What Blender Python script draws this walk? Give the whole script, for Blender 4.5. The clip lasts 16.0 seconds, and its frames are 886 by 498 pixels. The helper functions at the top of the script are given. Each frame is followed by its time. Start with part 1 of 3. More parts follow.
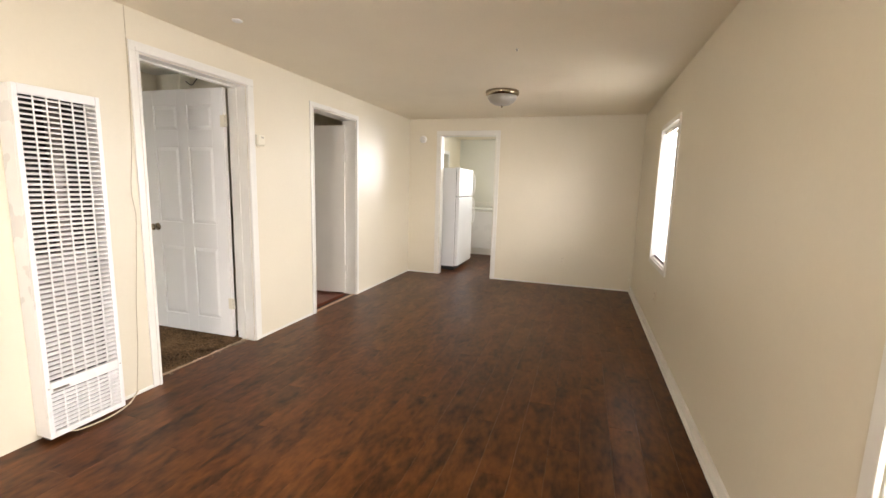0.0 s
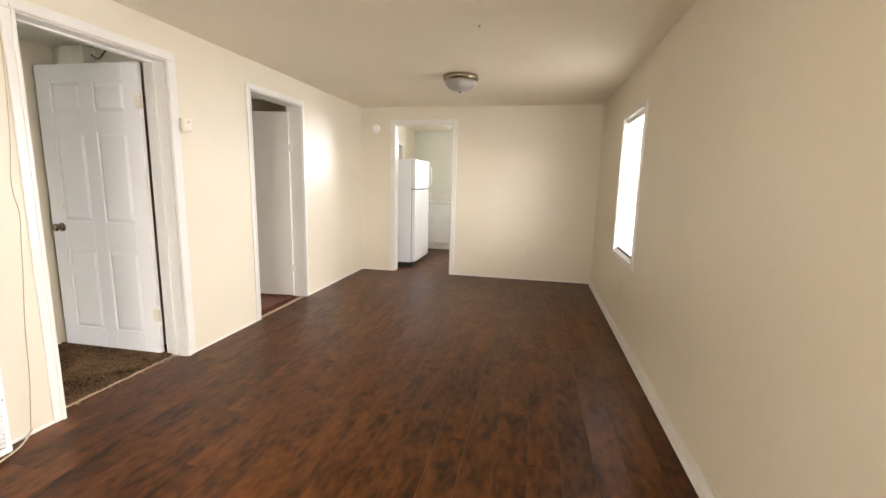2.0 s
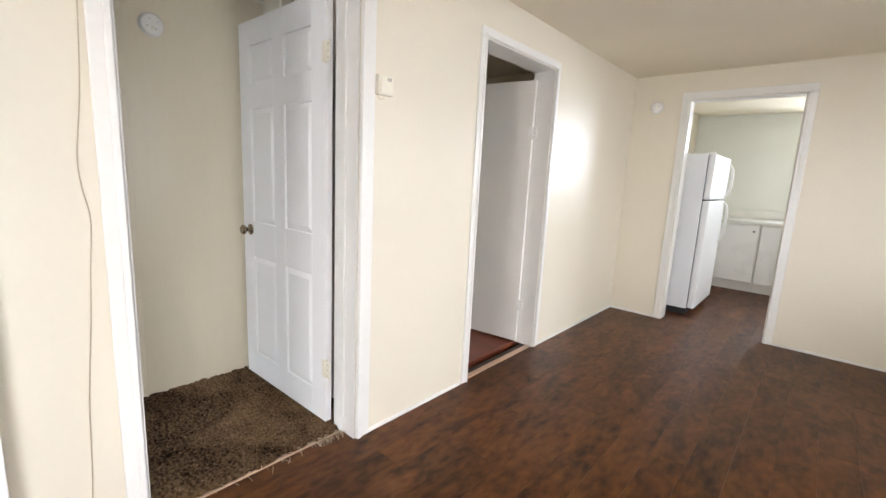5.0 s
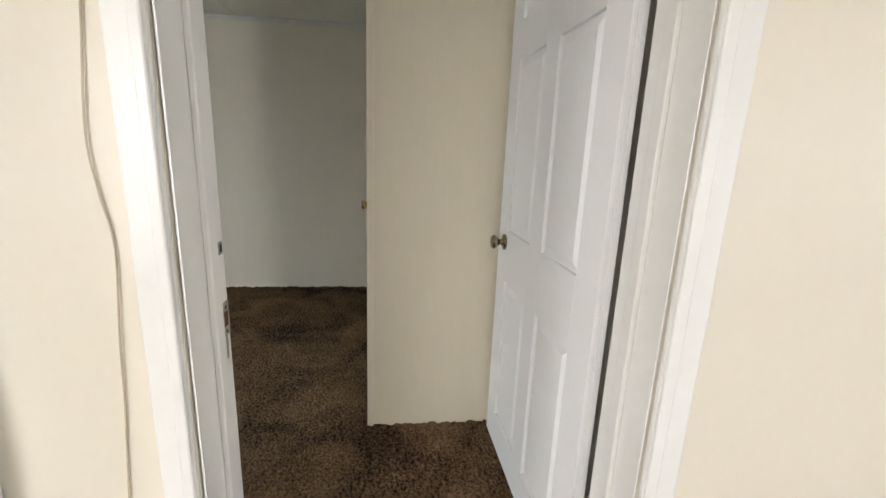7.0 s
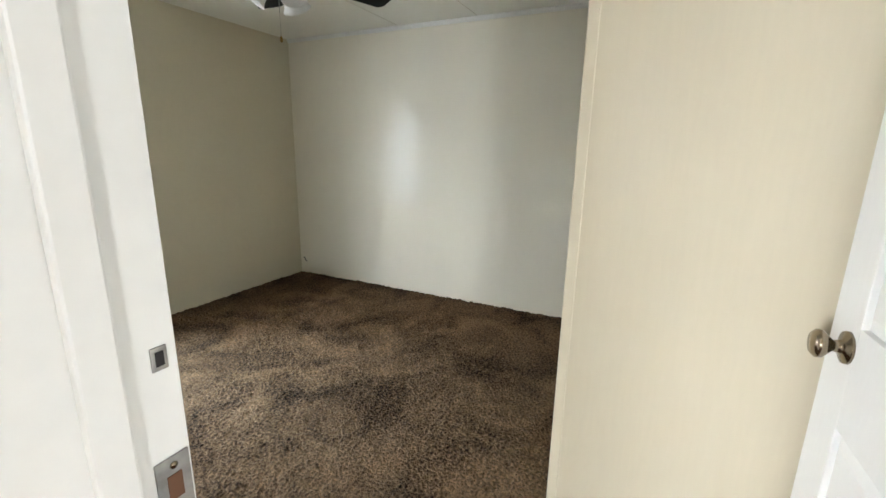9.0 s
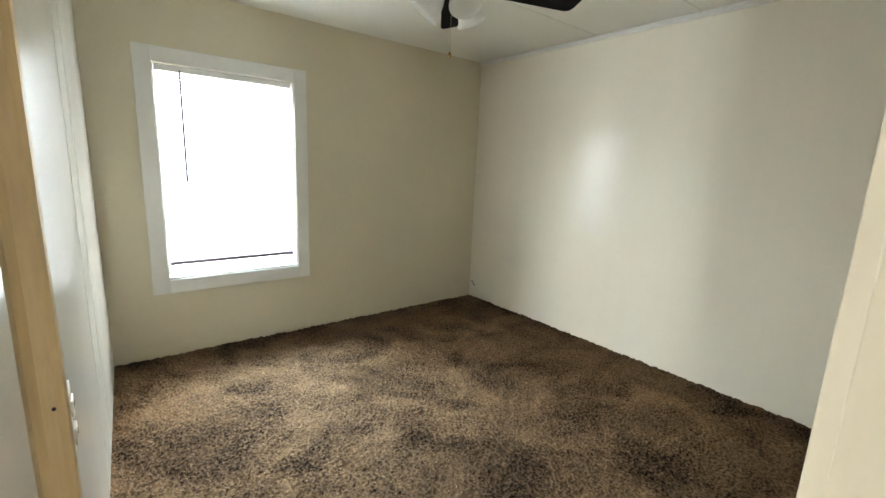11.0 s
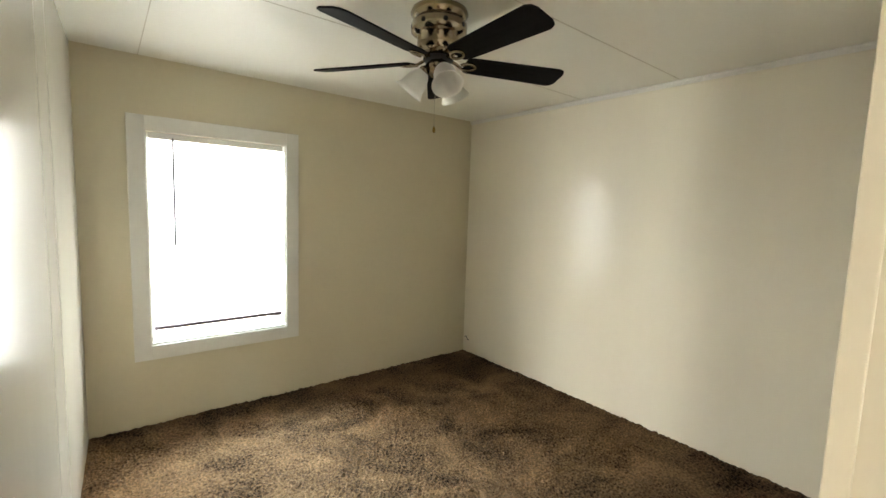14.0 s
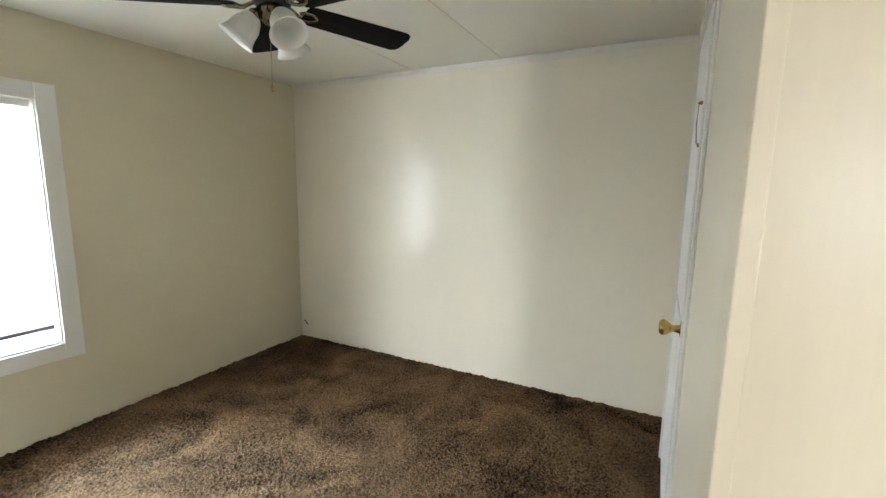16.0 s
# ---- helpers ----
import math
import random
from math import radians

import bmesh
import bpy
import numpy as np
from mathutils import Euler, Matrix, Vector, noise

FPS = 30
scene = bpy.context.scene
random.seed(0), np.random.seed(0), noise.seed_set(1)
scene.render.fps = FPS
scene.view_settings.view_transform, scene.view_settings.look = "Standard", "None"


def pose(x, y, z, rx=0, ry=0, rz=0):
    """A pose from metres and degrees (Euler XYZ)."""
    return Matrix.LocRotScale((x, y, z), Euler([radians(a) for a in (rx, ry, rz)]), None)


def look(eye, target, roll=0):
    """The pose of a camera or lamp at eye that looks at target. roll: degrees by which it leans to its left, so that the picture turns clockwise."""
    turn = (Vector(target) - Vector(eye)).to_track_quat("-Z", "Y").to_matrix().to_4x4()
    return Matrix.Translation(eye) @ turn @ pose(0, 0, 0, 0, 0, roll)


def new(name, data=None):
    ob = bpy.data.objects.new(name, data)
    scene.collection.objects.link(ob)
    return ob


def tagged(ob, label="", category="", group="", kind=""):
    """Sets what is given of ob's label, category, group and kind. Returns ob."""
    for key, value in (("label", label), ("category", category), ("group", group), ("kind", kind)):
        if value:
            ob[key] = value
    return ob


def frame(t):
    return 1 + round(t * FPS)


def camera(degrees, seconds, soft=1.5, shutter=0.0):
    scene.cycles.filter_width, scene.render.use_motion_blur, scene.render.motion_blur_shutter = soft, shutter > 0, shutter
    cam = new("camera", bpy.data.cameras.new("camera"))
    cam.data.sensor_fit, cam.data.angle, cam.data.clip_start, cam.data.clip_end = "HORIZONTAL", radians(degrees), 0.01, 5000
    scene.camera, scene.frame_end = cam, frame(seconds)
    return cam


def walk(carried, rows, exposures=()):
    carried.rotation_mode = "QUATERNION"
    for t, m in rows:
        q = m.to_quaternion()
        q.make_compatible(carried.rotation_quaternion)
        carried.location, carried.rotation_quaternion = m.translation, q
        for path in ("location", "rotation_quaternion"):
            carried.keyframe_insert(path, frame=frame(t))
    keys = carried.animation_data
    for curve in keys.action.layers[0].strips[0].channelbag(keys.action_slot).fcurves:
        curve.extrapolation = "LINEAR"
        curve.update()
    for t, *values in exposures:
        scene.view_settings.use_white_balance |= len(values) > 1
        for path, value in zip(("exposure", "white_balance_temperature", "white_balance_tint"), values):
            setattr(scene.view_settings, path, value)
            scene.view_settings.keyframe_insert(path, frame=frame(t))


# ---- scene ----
cam = camera(92.2, 16.0)
PATH = [
    (0, (2.557, -0.081, 1.339), (1.944, 1.8, 1.045), 1.6),
    (0.5, (2.571, -0.064, 1.332), (2.029, 1.84, 1.045), 1.9),
    (1, (2.583, -0.018, 1.324), (2.106, 1.902, 1.029), 1.7),
    (1.5, (2.557, 0.045, 1.328), (2.124, 1.972, 1.014), 1.5),
    (2, (2.435, 0.186, 1.324), (2.03, 2.118, 1.004), 1.3),
    (2.5, (2.317, 0.346, 1.342), (1.91, 2.278, 1.022), 1.0),
    (3, (2.221, 0.563, 1.337), (1.666, 2.459, 1.024), 1.8),
    (5.3, (1.393, 1.684, 1.282), (-0.059, 3.01, 0.918), 2.1),
    (5.5, (1.294, 1.773, 1.29), (-0.261, 2.97, 0.904), 1.5),
    (6, (1.121, 1.953, 1.255), (-0.642, 2.801, 0.839), 1.6),
    (6.5, (0.941, 2.102, 1.266), (-0.940, 2.630, 0.839), 2.4),
    (7, (0.690, 2.193, 1.274), (-1.242, 2.441, 0.817), 2.2),
    (7.5, (0.510, 2.235, 1.275), (-1.440, 2.145, 0.840), 1.9),
    (8, (0.342, 2.278, 1.288), (-1.561, 1.864, 0.834), 2.0),
    (8.5, (0.225, 2.319, 1.301), (-1.606, 1.666, 0.832), 1.6),
    (9, (0.072, 2.282, 1.277), (-1.680, 1.433, 0.816), 1.0),
    (9.5, (-0.095, 2.199, 1.291), (-1.734, 1.137, 0.858), 1.3),
    (10, (-0.195, 2.196, 1.280), (-1.663, 0.901, 0.870), 2.2),
    (12.5, (-0.347, 2.193, 1.359), (-1.467, 0.576, 0.999), 1.7),
    (13, (-0.355, 2.18, 1.395), (-1.486, 0.557, 1.1), 1.9),
    (13.5, (-0.354, 2.185, 1.411), (-1.525, 0.581, 1.177), 2.0),
    (14, (-0.361, 2.193, 1.417), (-1.603, 0.638, 1.219), 1.9),
    (14.5, (-0.338, 2.16, 1.421), (-1.702, 0.711, 1.22), 1.2),
    (15, (-0.347, 2.102, 1.428), (-1.847, 0.799, 1.201), 0.9),
    (15.3, (-0.372, 2.076, 1.414), (-1.957, 0.88, 1.167), 1.0),
    (15.5, (-0.349, 2.036, 1.414), (-1.99, 0.924, 1.148), 0.8),
    (16, (-0.326, 1.996, 1.404), (-2.087, 1.096, 1.106), 0.8),
]
L_BED, L_SKY, L_W1, L_W2, L_ENT, L_KIT = 84, 560, 150, 200, 92, 130
walk(cam, [(t, look(eye, target, roll)) for t, eye, target, roll in PATH],
     exposures=[(0.0, -0.2, 7150, 18), (3.0, -0.04, 6850, 17), (5.5, -0.2, 6250, 16), (6.5, -0.4, 6550, 15), (7.5, -0.2, 6500, 14),
                (8.5, 0.18, 6450, 12), (9.0, 0.6, 6300, 12), (9.5, 0.66, 6000, 10), (10.0, 0.74, 6150, 10), (12.5, 0.8, 7200, 10),
                (14.5, 0.74, 7500, 12), (16.0, 0.86, 6500, 12)])

# ---- world and light ----
world = bpy.data.worlds.new("overcast_sky")
scene.world = world
world.use_nodes = True
wn = world.node_tree
sky = wn.nodes.new("ShaderNodeTexSky")
sky.sky_type = "NISHITA"
sky.sun_disc = False
sky.sun_elevation = radians(40)
sky.sun_rotation = radians(150)
wn.links.new(sky.outputs[0], wn.nodes["Background"].inputs[0])
wn.nodes["Background"].inputs[1].default_value = 0.1


def daylight(name, eye, target, w, h, watts, color=(1, 0.98, 0.95)):
    """The sky's light in a window or door opening."""
    d = bpy.data.lights.new(name, "AREA")
    d.shape, d.size, d.size_y, d.energy, d.color = "RECTANGLE", w, h, watts, color
    ob = new(name, d)
    ob.matrix_world = look(eye, target)
    return ob


daylight("daylight_bedroom", (-0.955, -1.13, 1.15), (-0.955, 0, 1.0), 1.0, 1.5, L_BED, (0.9, 0.96, 1.0))
daylight("daylight_bedroom_sky", (-0.75, -2.9, 3.15), (-0.97, -0.9, 1.15), 1.6, 1.3, L_SKY, (0.55, 0.78, 1.0))
daylight("daylight_living_far", (3.48, 4.17, 1.3), (0, 4.17, 1.2), 1.0, 1.4, L_W1, (0.93, 0.97, 1.0))
daylight("daylight_living_near", (3.48, 0.63, 1.3), (0, 0.63, 1.2), 1.0, 1.4, L_W2, (0.93, 0.97, 1.0))
# entrance is unseen: opening and lamp added to light the room from behind
daylight("daylight_assumed_entrance", (1.85, -1.95, 1.15), (1.6, 2, 1.0), 1.0, 2.1, L_ENT)
daylight("daylight_kitchen", (1.95, 8.98, 1.75), (1.6, 6, 1.4), 1.0, 0.9, L_KIT, (0.85, 0.93, 1.0))
daylight("daylight_kitchen_side", (-0.4, 7.75, 1.7), (2, 7.65, 1.5), 0.8, 0.8, 1.8, (0.62, 0.85, 1.0))


# ---- materials ----
def mat(name, color, rough=0.5, metal=0.0, vary=0.08, scale=3.0, fine=60.0, bump=0.05, stretch=(1, 1, 1),
        color2=None, stain=0.0, stain_color=(0.3, 0.25, 0.18), random=0.0, gloss_vary=0.05, spec=0.5, dist=0.003, grain=0.4, warp=0.0, edge=1.0):
    """A surface with broad and fine variation, relief, and optional blotchy stains."""
    m = bpy.data.materials.new(name)
    m.use_nodes = True
    nt = m.node_tree
    n, l = nt.nodes, nt.links
    p = n["Principled BSDF"]
    p.inputs["Metallic"].default_value = metal
    p.inputs["Specular IOR Level"].default_value = spec
    tc = n.new("ShaderNodeTexCoord")
    mp = n.new("ShaderNodeMapping")
    mp.inputs["Scale"].default_value = stretch
    l.new(tc.outputs["Object"], mp.inputs[0])
    if random:
        rnd = n.new("ShaderNodeObjectInfo")
        spread = n.new("ShaderNodeVectorMath")
        spread.operation = "SCALE"
        spread.inputs[0].default_value = (37.0, 53.0, 19.0)
        l.new(rnd.outputs["Random"], spread.inputs["Scale"])
        l.new(spread.outputs[0], mp.inputs["Location"])
    big = n.new("ShaderNodeTexNoise")
    big.inputs["Scale"].default_value, big.inputs["Detail"].default_value = scale, 5
    big.inputs["Distortion"].default_value = warp
    l.new(mp.outputs[0], big.inputs[0])
    small = n.new("ShaderNodeTexNoise")
    small.inputs["Scale"].default_value, small.inputs["Detail"].default_value = fine, 3
    l.new(mp.outputs[0], small.inputs[0])
    mix = n.new("ShaderNodeMix")
    mix.data_type = "RGBA"
    c2 = color2 or tuple(c * (1 - 2 * vary) for c in color)
    mix.inputs[6].default_value, mix.inputs[7].default_value = (*color, 1), (*c2, 1)
    add = n.new("ShaderNodeMath")
    add.operation = "MULTIPLY_ADD"
    l.new(small.outputs[0], add.inputs[0])
    add.inputs[1].default_value = grain
    l.new(big.outputs[0], add.inputs[2])
    ramp = n.new("ShaderNodeMapRange")
    mid, half = 0.5 + 0.5 * grain, (0.17 + 0.2 * grain) * edge
    ramp.inputs[1].default_value, ramp.inputs[2].default_value = mid - half, mid + half
    l.new(add.outputs[0], ramp.inputs[0])
    l.new(ramp.outputs[0], mix.inputs[0])
    out = mix.outputs[2]
    if stain:
        st = n.new("ShaderNodeTexNoise")
        st.inputs["Scale"].default_value, st.inputs["Detail"].default_value = 1.7, 6
        l.new(tc.outputs["Object"], st.inputs[0])
        r2 = n.new("ShaderNodeMapRange")
        r2.inputs[1].default_value, r2.inputs[2].default_value = 0.55, 0.75
        r2.inputs[4].default_value = stain
        l.new(st.outputs[0], r2.inputs[0])
        m2 = n.new("ShaderNodeMix")
        m2.data_type = "RGBA"
        l.new(r2.outputs[0], m2.inputs[0])
        l.new(out, m2.inputs[6])
        m2.inputs[7].default_value = (*stain_color, 1)
        out = m2.outputs[2]
    if random:
        oi = n.new("ShaderNodeObjectInfo")
        hs = n.new("ShaderNodeHueSaturation")
        r3 = n.new("ShaderNodeMapRange")
        r3.inputs[3].default_value, r3.inputs[4].default_value = 1 - random, 1 + random
        l.new(oi.outputs["Random"], r3.inputs[0])
        l.new(r3.outputs[0], hs.inputs["Value"])
        l.new(out, hs.inputs["Color"])
        out = hs.outputs[0]
    l.new(out, p.inputs["Base Color"])
    rr = n.new("ShaderNodeMapRange")
    rr.inputs[3].default_value, rr.inputs[4].default_value = max(rough - gloss_vary, 0.02), min(rough + gloss_vary, 1)
    l.new(big.outputs[0], rr.inputs[0])
    l.new(rr.outputs[0], p.inputs["Roughness"])
    if bump:
        bp = n.new("ShaderNodeBump")
        bp.inputs["Strength"].default_value, bp.inputs["Distance"].default_value = bump, dist
        l.new(add.outputs[0], bp.inputs["Height"])
        l.new(bp.outputs[0], p.inputs["Normal"])
    return m


M_WALL = mat("cream_wall_paint", (0.74, 0.685, 0.555), 0.36, vary=0.025, scale=1.3, fine=45, bump=0.12, gloss_vary=0.02, dist=0.006)
# same cream, with the window wall's lack of direct light put into its colour
M_BEDWALL = mat("dimmed_cream_wall_paint", (0.68, 0.615, 0.45), 0.36, vary=0.03, scale=1.3, fine=45, bump=0.12, stain=0.04, stain_color=(0.58, 0.51, 0.37), dist=0.006)
M_KITCHEN = mat("grey_white_kitchen_paint", (0.70, 0.71, 0.66), 0.4, vary=0.03, scale=1.5, fine=40, bump=0.1)
M_PANEL = mat("cream_panelling_paint", (0.84, 0.79, 0.66), 0.17, vary=0.02, scale=1.6, fine=9, bump=0.06, stretch=(1, 1.6, 0.3), gloss_vary=0.05, dist=0.008)
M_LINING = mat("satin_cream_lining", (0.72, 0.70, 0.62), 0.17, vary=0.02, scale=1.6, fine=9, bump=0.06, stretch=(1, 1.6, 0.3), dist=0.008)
M_WALLHALL = mat("cream_hall_paint", (0.74, 0.67, 0.51), 0.33, vary=0.03, scale=2, fine=30, bump=0.10, stretch=(1, 3, 0.3), stain=0.12, stain_color=(0.6, 0.5, 0.33))
M_CEIL = mat("cream_ceiling_paint", (0.85, 0.775, 0.62), 0.6, vary=0.04, scale=1.0, fine=70, bump=0.25, stain=0.14, stain_color=(0.6, 0.5, 0.36))
M_CEILBED = mat("white_ceiling_paint", (0.86, 0.84, 0.75), 0.45, vary=0.03, scale=1.0, fine=50, bump=0.15)
M_TRIM = mat("white_gloss_trim", (0.80, 0.79, 0.74), 0.30, vary=0.04, scale=2.5, fine=35, bump=0.10, stain=0.06, stain_color=(0.66, 0.58, 0.43))
M_DOOR = mat("white_door_paint", (0.86, 0.86, 0.84), 0.35, vary=0.03, scale=2, fine=90, bump=0.08, stretch=(1, 1, 0.2), stain=0.05, stain_color=(0.6, 0.56, 0.48))
M_ENAMEL = mat("white_enamel", (0.82, 0.82, 0.81), 0.28, vary=0.02, scale=3, bump=0.02)
M_FRIDGE = mat("white_fridge_shell", (0.80, 0.82, 0.83), 0.32, vary=0.02, scale=3, fine=220, bump=0.05)
# near-black for shade in holes, slots and cavities; also nail heads and furnace foot
M_DARK = mat("shade_and_dark_parts", (0.015, 0.013, 0.012), 0.8, vary=0.2, bump=0)
M_NICKEL = mat("satin_nickel", (0.34, 0.28, 0.20), 0.18, 1.0, vary=0.05, scale=12, bump=0.02)
M_BRASS = mat("aged_brass", (0.62, 0.42, 0.15), 0.25, 1.0, vary=0.12, scale=20, bump=0.03)
M_STEEL = mat("worn_steel", (0.45, 0.43, 0.40), 0.35, 1.0, vary=0.2, scale=30, bump=0.06)
M_BLADE = mat("black_fan_blade", (0.012, 0.011, 0.011), 0.6, vary=0.2, scale=4, fine=60, bump=0.08, stretch=(1, 8, 1), spec=0.06)
M_FROST = mat("frosted_white_glass", (0.90, 0.90, 0.86), 0.3, vary=0.02, bump=0.01)
M_PLASTIC = mat("ivory_plastic", (0.80, 0.76, 0.63), 0.4, vary=0.04, scale=10, bump=0.02)
M_WHITEPLASTIC = mat("white_plastic", (0.82, 0.81, 0.77), 0.4, vary=0.03, scale=10, bump=0.02)
M_POLE = mat("tan_wood_pole", (0.55, 0.39, 0.19), 0.4, vary=0.15, scale=5, fine=40, bump=0.12, stretch=(4, 4, 0.4))
M_TACKED = mat("painted_over_cable", (0.50, 0.42, 0.29), 0.45, vary=0.1, scale=20, bump=0.02)
M_CORD = mat("cream_cable", (0.62, 0.53, 0.38), 0.5, vary=0.1, scale=20, bump=0.02)
M_THRESH = mat("worn_pale_wood_strip", (0.56, 0.37, 0.25), 0.4, vary=0.15, scale=6, fine=60, bump=0.15, stretch=(4, 0.6, 4))
M_PLANK = mat("walnut_vinyl_plank", (0.135, 0.047, 0.012), 0.38, scale=5.0, fine=30.0, bump=0.06, stretch=(1, 0.42, 1), grain=0.9, warp=1.1, edge=0.92,
              color2=(0.012, 0.0032, 0.0012), stain=0.4, stain_color=(0.024, 0.0065, 0.0025), random=0.06, gloss_vary=0.04, spec=0.18)
M_SUB = mat("dark_floor_joint", (0.04, 0.018, 0.01), 0.6, vary=0.2, bump=0)
M_REDWOOD = mat("red_brown_laminate", (0.22, 0.06, 0.03), 0.3, scale=3, fine=40, vary=0.2, bump=0.05, stretch=(0.25, 1.5, 1))
M_CARPET = mat("brown_shag_carpet", (0.245, 0.148, 0.076), 0.95, scale=2.9, fine=80, bump=1.0, grain=1.1, warp=0.8, edge=0.72,
               color2=(0.013, 0.0055, 0.002), stain=0.6, stain_color=(0.035, 0.018, 0.008), spec=0.10, dist=0.02)
M_COUNTER = mat("pale_counter_laminate", (0.72, 0.72, 0.68), 0.35, vary=0.04, scale=9, bump=0.02)
M_GROUND = mat("outside_ground", (0.25, 0.23, 0.18), 0.9, vary=0.2, scale=0.6, bump=0.3)
M_RUBBER = mat("black_rubber", (0.02, 0.02, 0.02), 0.6, vary=0.1, bump=0)

# backlit shade of the white bottom rail put into its colour, a mauve grey
M_RAIL = mat("backlit_rail_plastic", (0.26, 0.22, 0.27), 0.5, vary=0.05, scale=10, bump=0.02)

# thin slats that let part of the light through
M_BLIND = bpy.data.materials.new("white_blind_slat")
M_BLIND.use_nodes = True
_n, _l = M_BLIND.node_tree.nodes, M_BLIND.node_tree.links
_d, _t, _x = _n.new("ShaderNodeBsdfDiffuse"), _n.new("ShaderNodeBsdfTranslucent"), _n.new("ShaderNodeMixShader")
_no = _n.new("ShaderNodeTexNoise")
_no.inputs["Scale"].default_value = 9
_cr = _n.new("ShaderNodeMix")
_cr.data_type = "RGBA"
_cr.inputs[6].default_value, _cr.inputs[7].default_value = (0.85, 0.85, 0.84, 1), (0.78, 0.78, 0.77, 1)
_l.new(_no.outputs[0], _cr.inputs[0])
for _s in (_d, _t):
    _l.new(_cr.outputs[2], _s.inputs[0])
_x.inputs[0].default_value = 0.30
_l.new(_d.outputs[0], _x.inputs[1])
_l.new(_t.outputs[0], _x.inputs[2])
_l.new(_x.outputs[0], _n["Material Output"].inputs[0])

M_GLASS = bpy.data.materials.new("window_glass")
M_GLASS.use_nodes = True
_p = M_GLASS.node_tree.nodes["Principled BSDF"]
_p.inputs["Transmission Weight"].default_value, _p.inputs["Roughness"].default_value, _p.inputs["IOR"].default_value = 1.0, 0.0, 1.45


# ---- mesh helpers ----
def bx(bm, a, b, bevel=0.0):
    """A box between two corners, with its edges rounded off by bevel."""
    r = bmesh.ops.create_cube(bm, size=1)
    vs = r["verts"]
    for v in vs:
        v.co = Vector([(a[i] + b[i]) / 2 + v.co[i] * (b[i] - a[i]) for i in range(3)])
    if bevel:
        es = list({e for v in vs for e in v.link_edges})
        bmesh.ops.bevel(bm, geom=es, offset=bevel, segments=2, affect="EDGES", profile=0.5)
    return bm


def box(a, b, bevel=0.0):
    return bx(bmesh.new(), a, b, bevel)


def lathe(bm, profile, m=None, n=24):
    """Turns a profile of (radius, height) about the z axis of m."""
    m = m or Matrix()
    rings = [[bm.verts.new(m @ Vector((r * math.cos(2 * math.pi * k / n), r * math.sin(2 * math.pi * k / n), z)))
              for k in range(n)] for r, z in profile]
    for a, b in zip(rings, rings[1:]):
        for k in range(n):
            f = bm.faces.new((a[k], a[(k + 1) % n], b[(k + 1) % n], b[k]))
            f.smooth = True
    for ring, r in ((rings[0], profile[0][0]), (rings[-1], profile[-1][0])):
        if r > 1e-4:
            bm.faces.new(ring)
    bmesh.ops.recalc_face_normals(bm, faces=bm.faces[:])
    return bm


def tube(bm, pts, r, n=8):
    """A round tube along points."""
    pts = [Vector(p) for p in pts]
    rings = []
    for i, p in enumerate(pts):
        d = (pts[min(i + 1, len(pts) - 1)] - pts[max(i - 1, 0)]).normalized()
        q = d.to_track_quat("Z", "Y")
        rings.append([bm.verts.new(p + q @ Vector((r * math.cos(2 * math.pi * k / n), r * math.sin(2 * math.pi * k / n), 0))) for k in range(n)])
    for a, b in zip(rings, rings[1:]):
        for k in range(n):
            f = bm.faces.new((a[k], a[(k + 1) % n], b[(k + 1) % n], b[k]))
            f.smooth = True
    bm.faces.new(rings[0])
    bm.faces.new(rings[-1])
    bmesh.ops.recalc_face_normals(bm, faces=bm.faces[:])
    return bm


def smooth_path(pts, steps=8):
    """Points along a smooth curve through pts."""
    pts = [Vector(p) for p in pts]
    out = []
    for i in range(len(pts) - 1):
        p0, p1, p2, p3 = pts[max(i - 1, 0)], pts[i], pts[i + 1], pts[min(i + 2, len(pts) - 1)]
        for k in range(steps):
            t = k / steps
            out.append(0.5 * ((2 * p1) + (p2 - p0) * t + (2 * p0 - 5 * p1 + 4 * p2 - p3) * t * t + (3 * p1 - p0 - 3 * p2 + p3) * t ** 3))
    out.append(pts[-1])
    return out


def mesh(name, bm, material):
    me = bpy.data.meshes.new(name)
    bm.to_mesh(me)
    bm.free()
    me.materials.append(material)
    return me


def part(name, bm, material, parent, label="", m=None):
    """ONE mesh object under a thing or a part."""
    ob = new(name, mesh(name, bm, material))
    ob.parent = parent
    if m is not None:
        ob.matrix_local = m
    return tagged(ob, label)


def thing(name, label, category, m=None, group="", kind=""):
    """An Empty that carries the parts of a thing."""
    ob = new(name)
    ob.empty_display_size = 0.1
    if m is not None:
        ob.matrix_world = m
    return tagged(ob, label, category, group, kind)


def solid(name, bm, material, label, category="", kind="", group=""):
    return tagged(new(name, mesh(name, bm, material)), label, category, group, kind)


def wall(name, axis, lo, hi, span, openings, material, label, height, zlo=0.0):
    """A wall with openings (from, to, bottom, top). axis: the coordinate across its thickness."""
    bm = bmesh.new()

    def piece(s0, s1, z0, z1):
        if s1 - s0 > 1e-4 and z1 - z0 > 1e-4:
            if axis == "x":
                bx(bm, (lo, s0, z0), (hi, s1, z1))
            else:
                bx(bm, (s0, lo, z0), (s1, hi, z1))
    at = span[0]
    for a, b, z0, z1 in openings:
        piece(at, a, zlo, height)
        piece(a, b, zlo, z0)
        piece(a, b, z1, height)
        at = b
    piece(at, span[1], zlo, height)
    return solid(name, bm, material, label, "wall", "structure")


# ---- structure ----
HL, HB = 2.30, 2.22
XR, YF, YB = 3.23, 6.01, -1.70
WX = -0.165
BX, BY, CX, CY = -3.11, -0.878, -1.074, 2.098

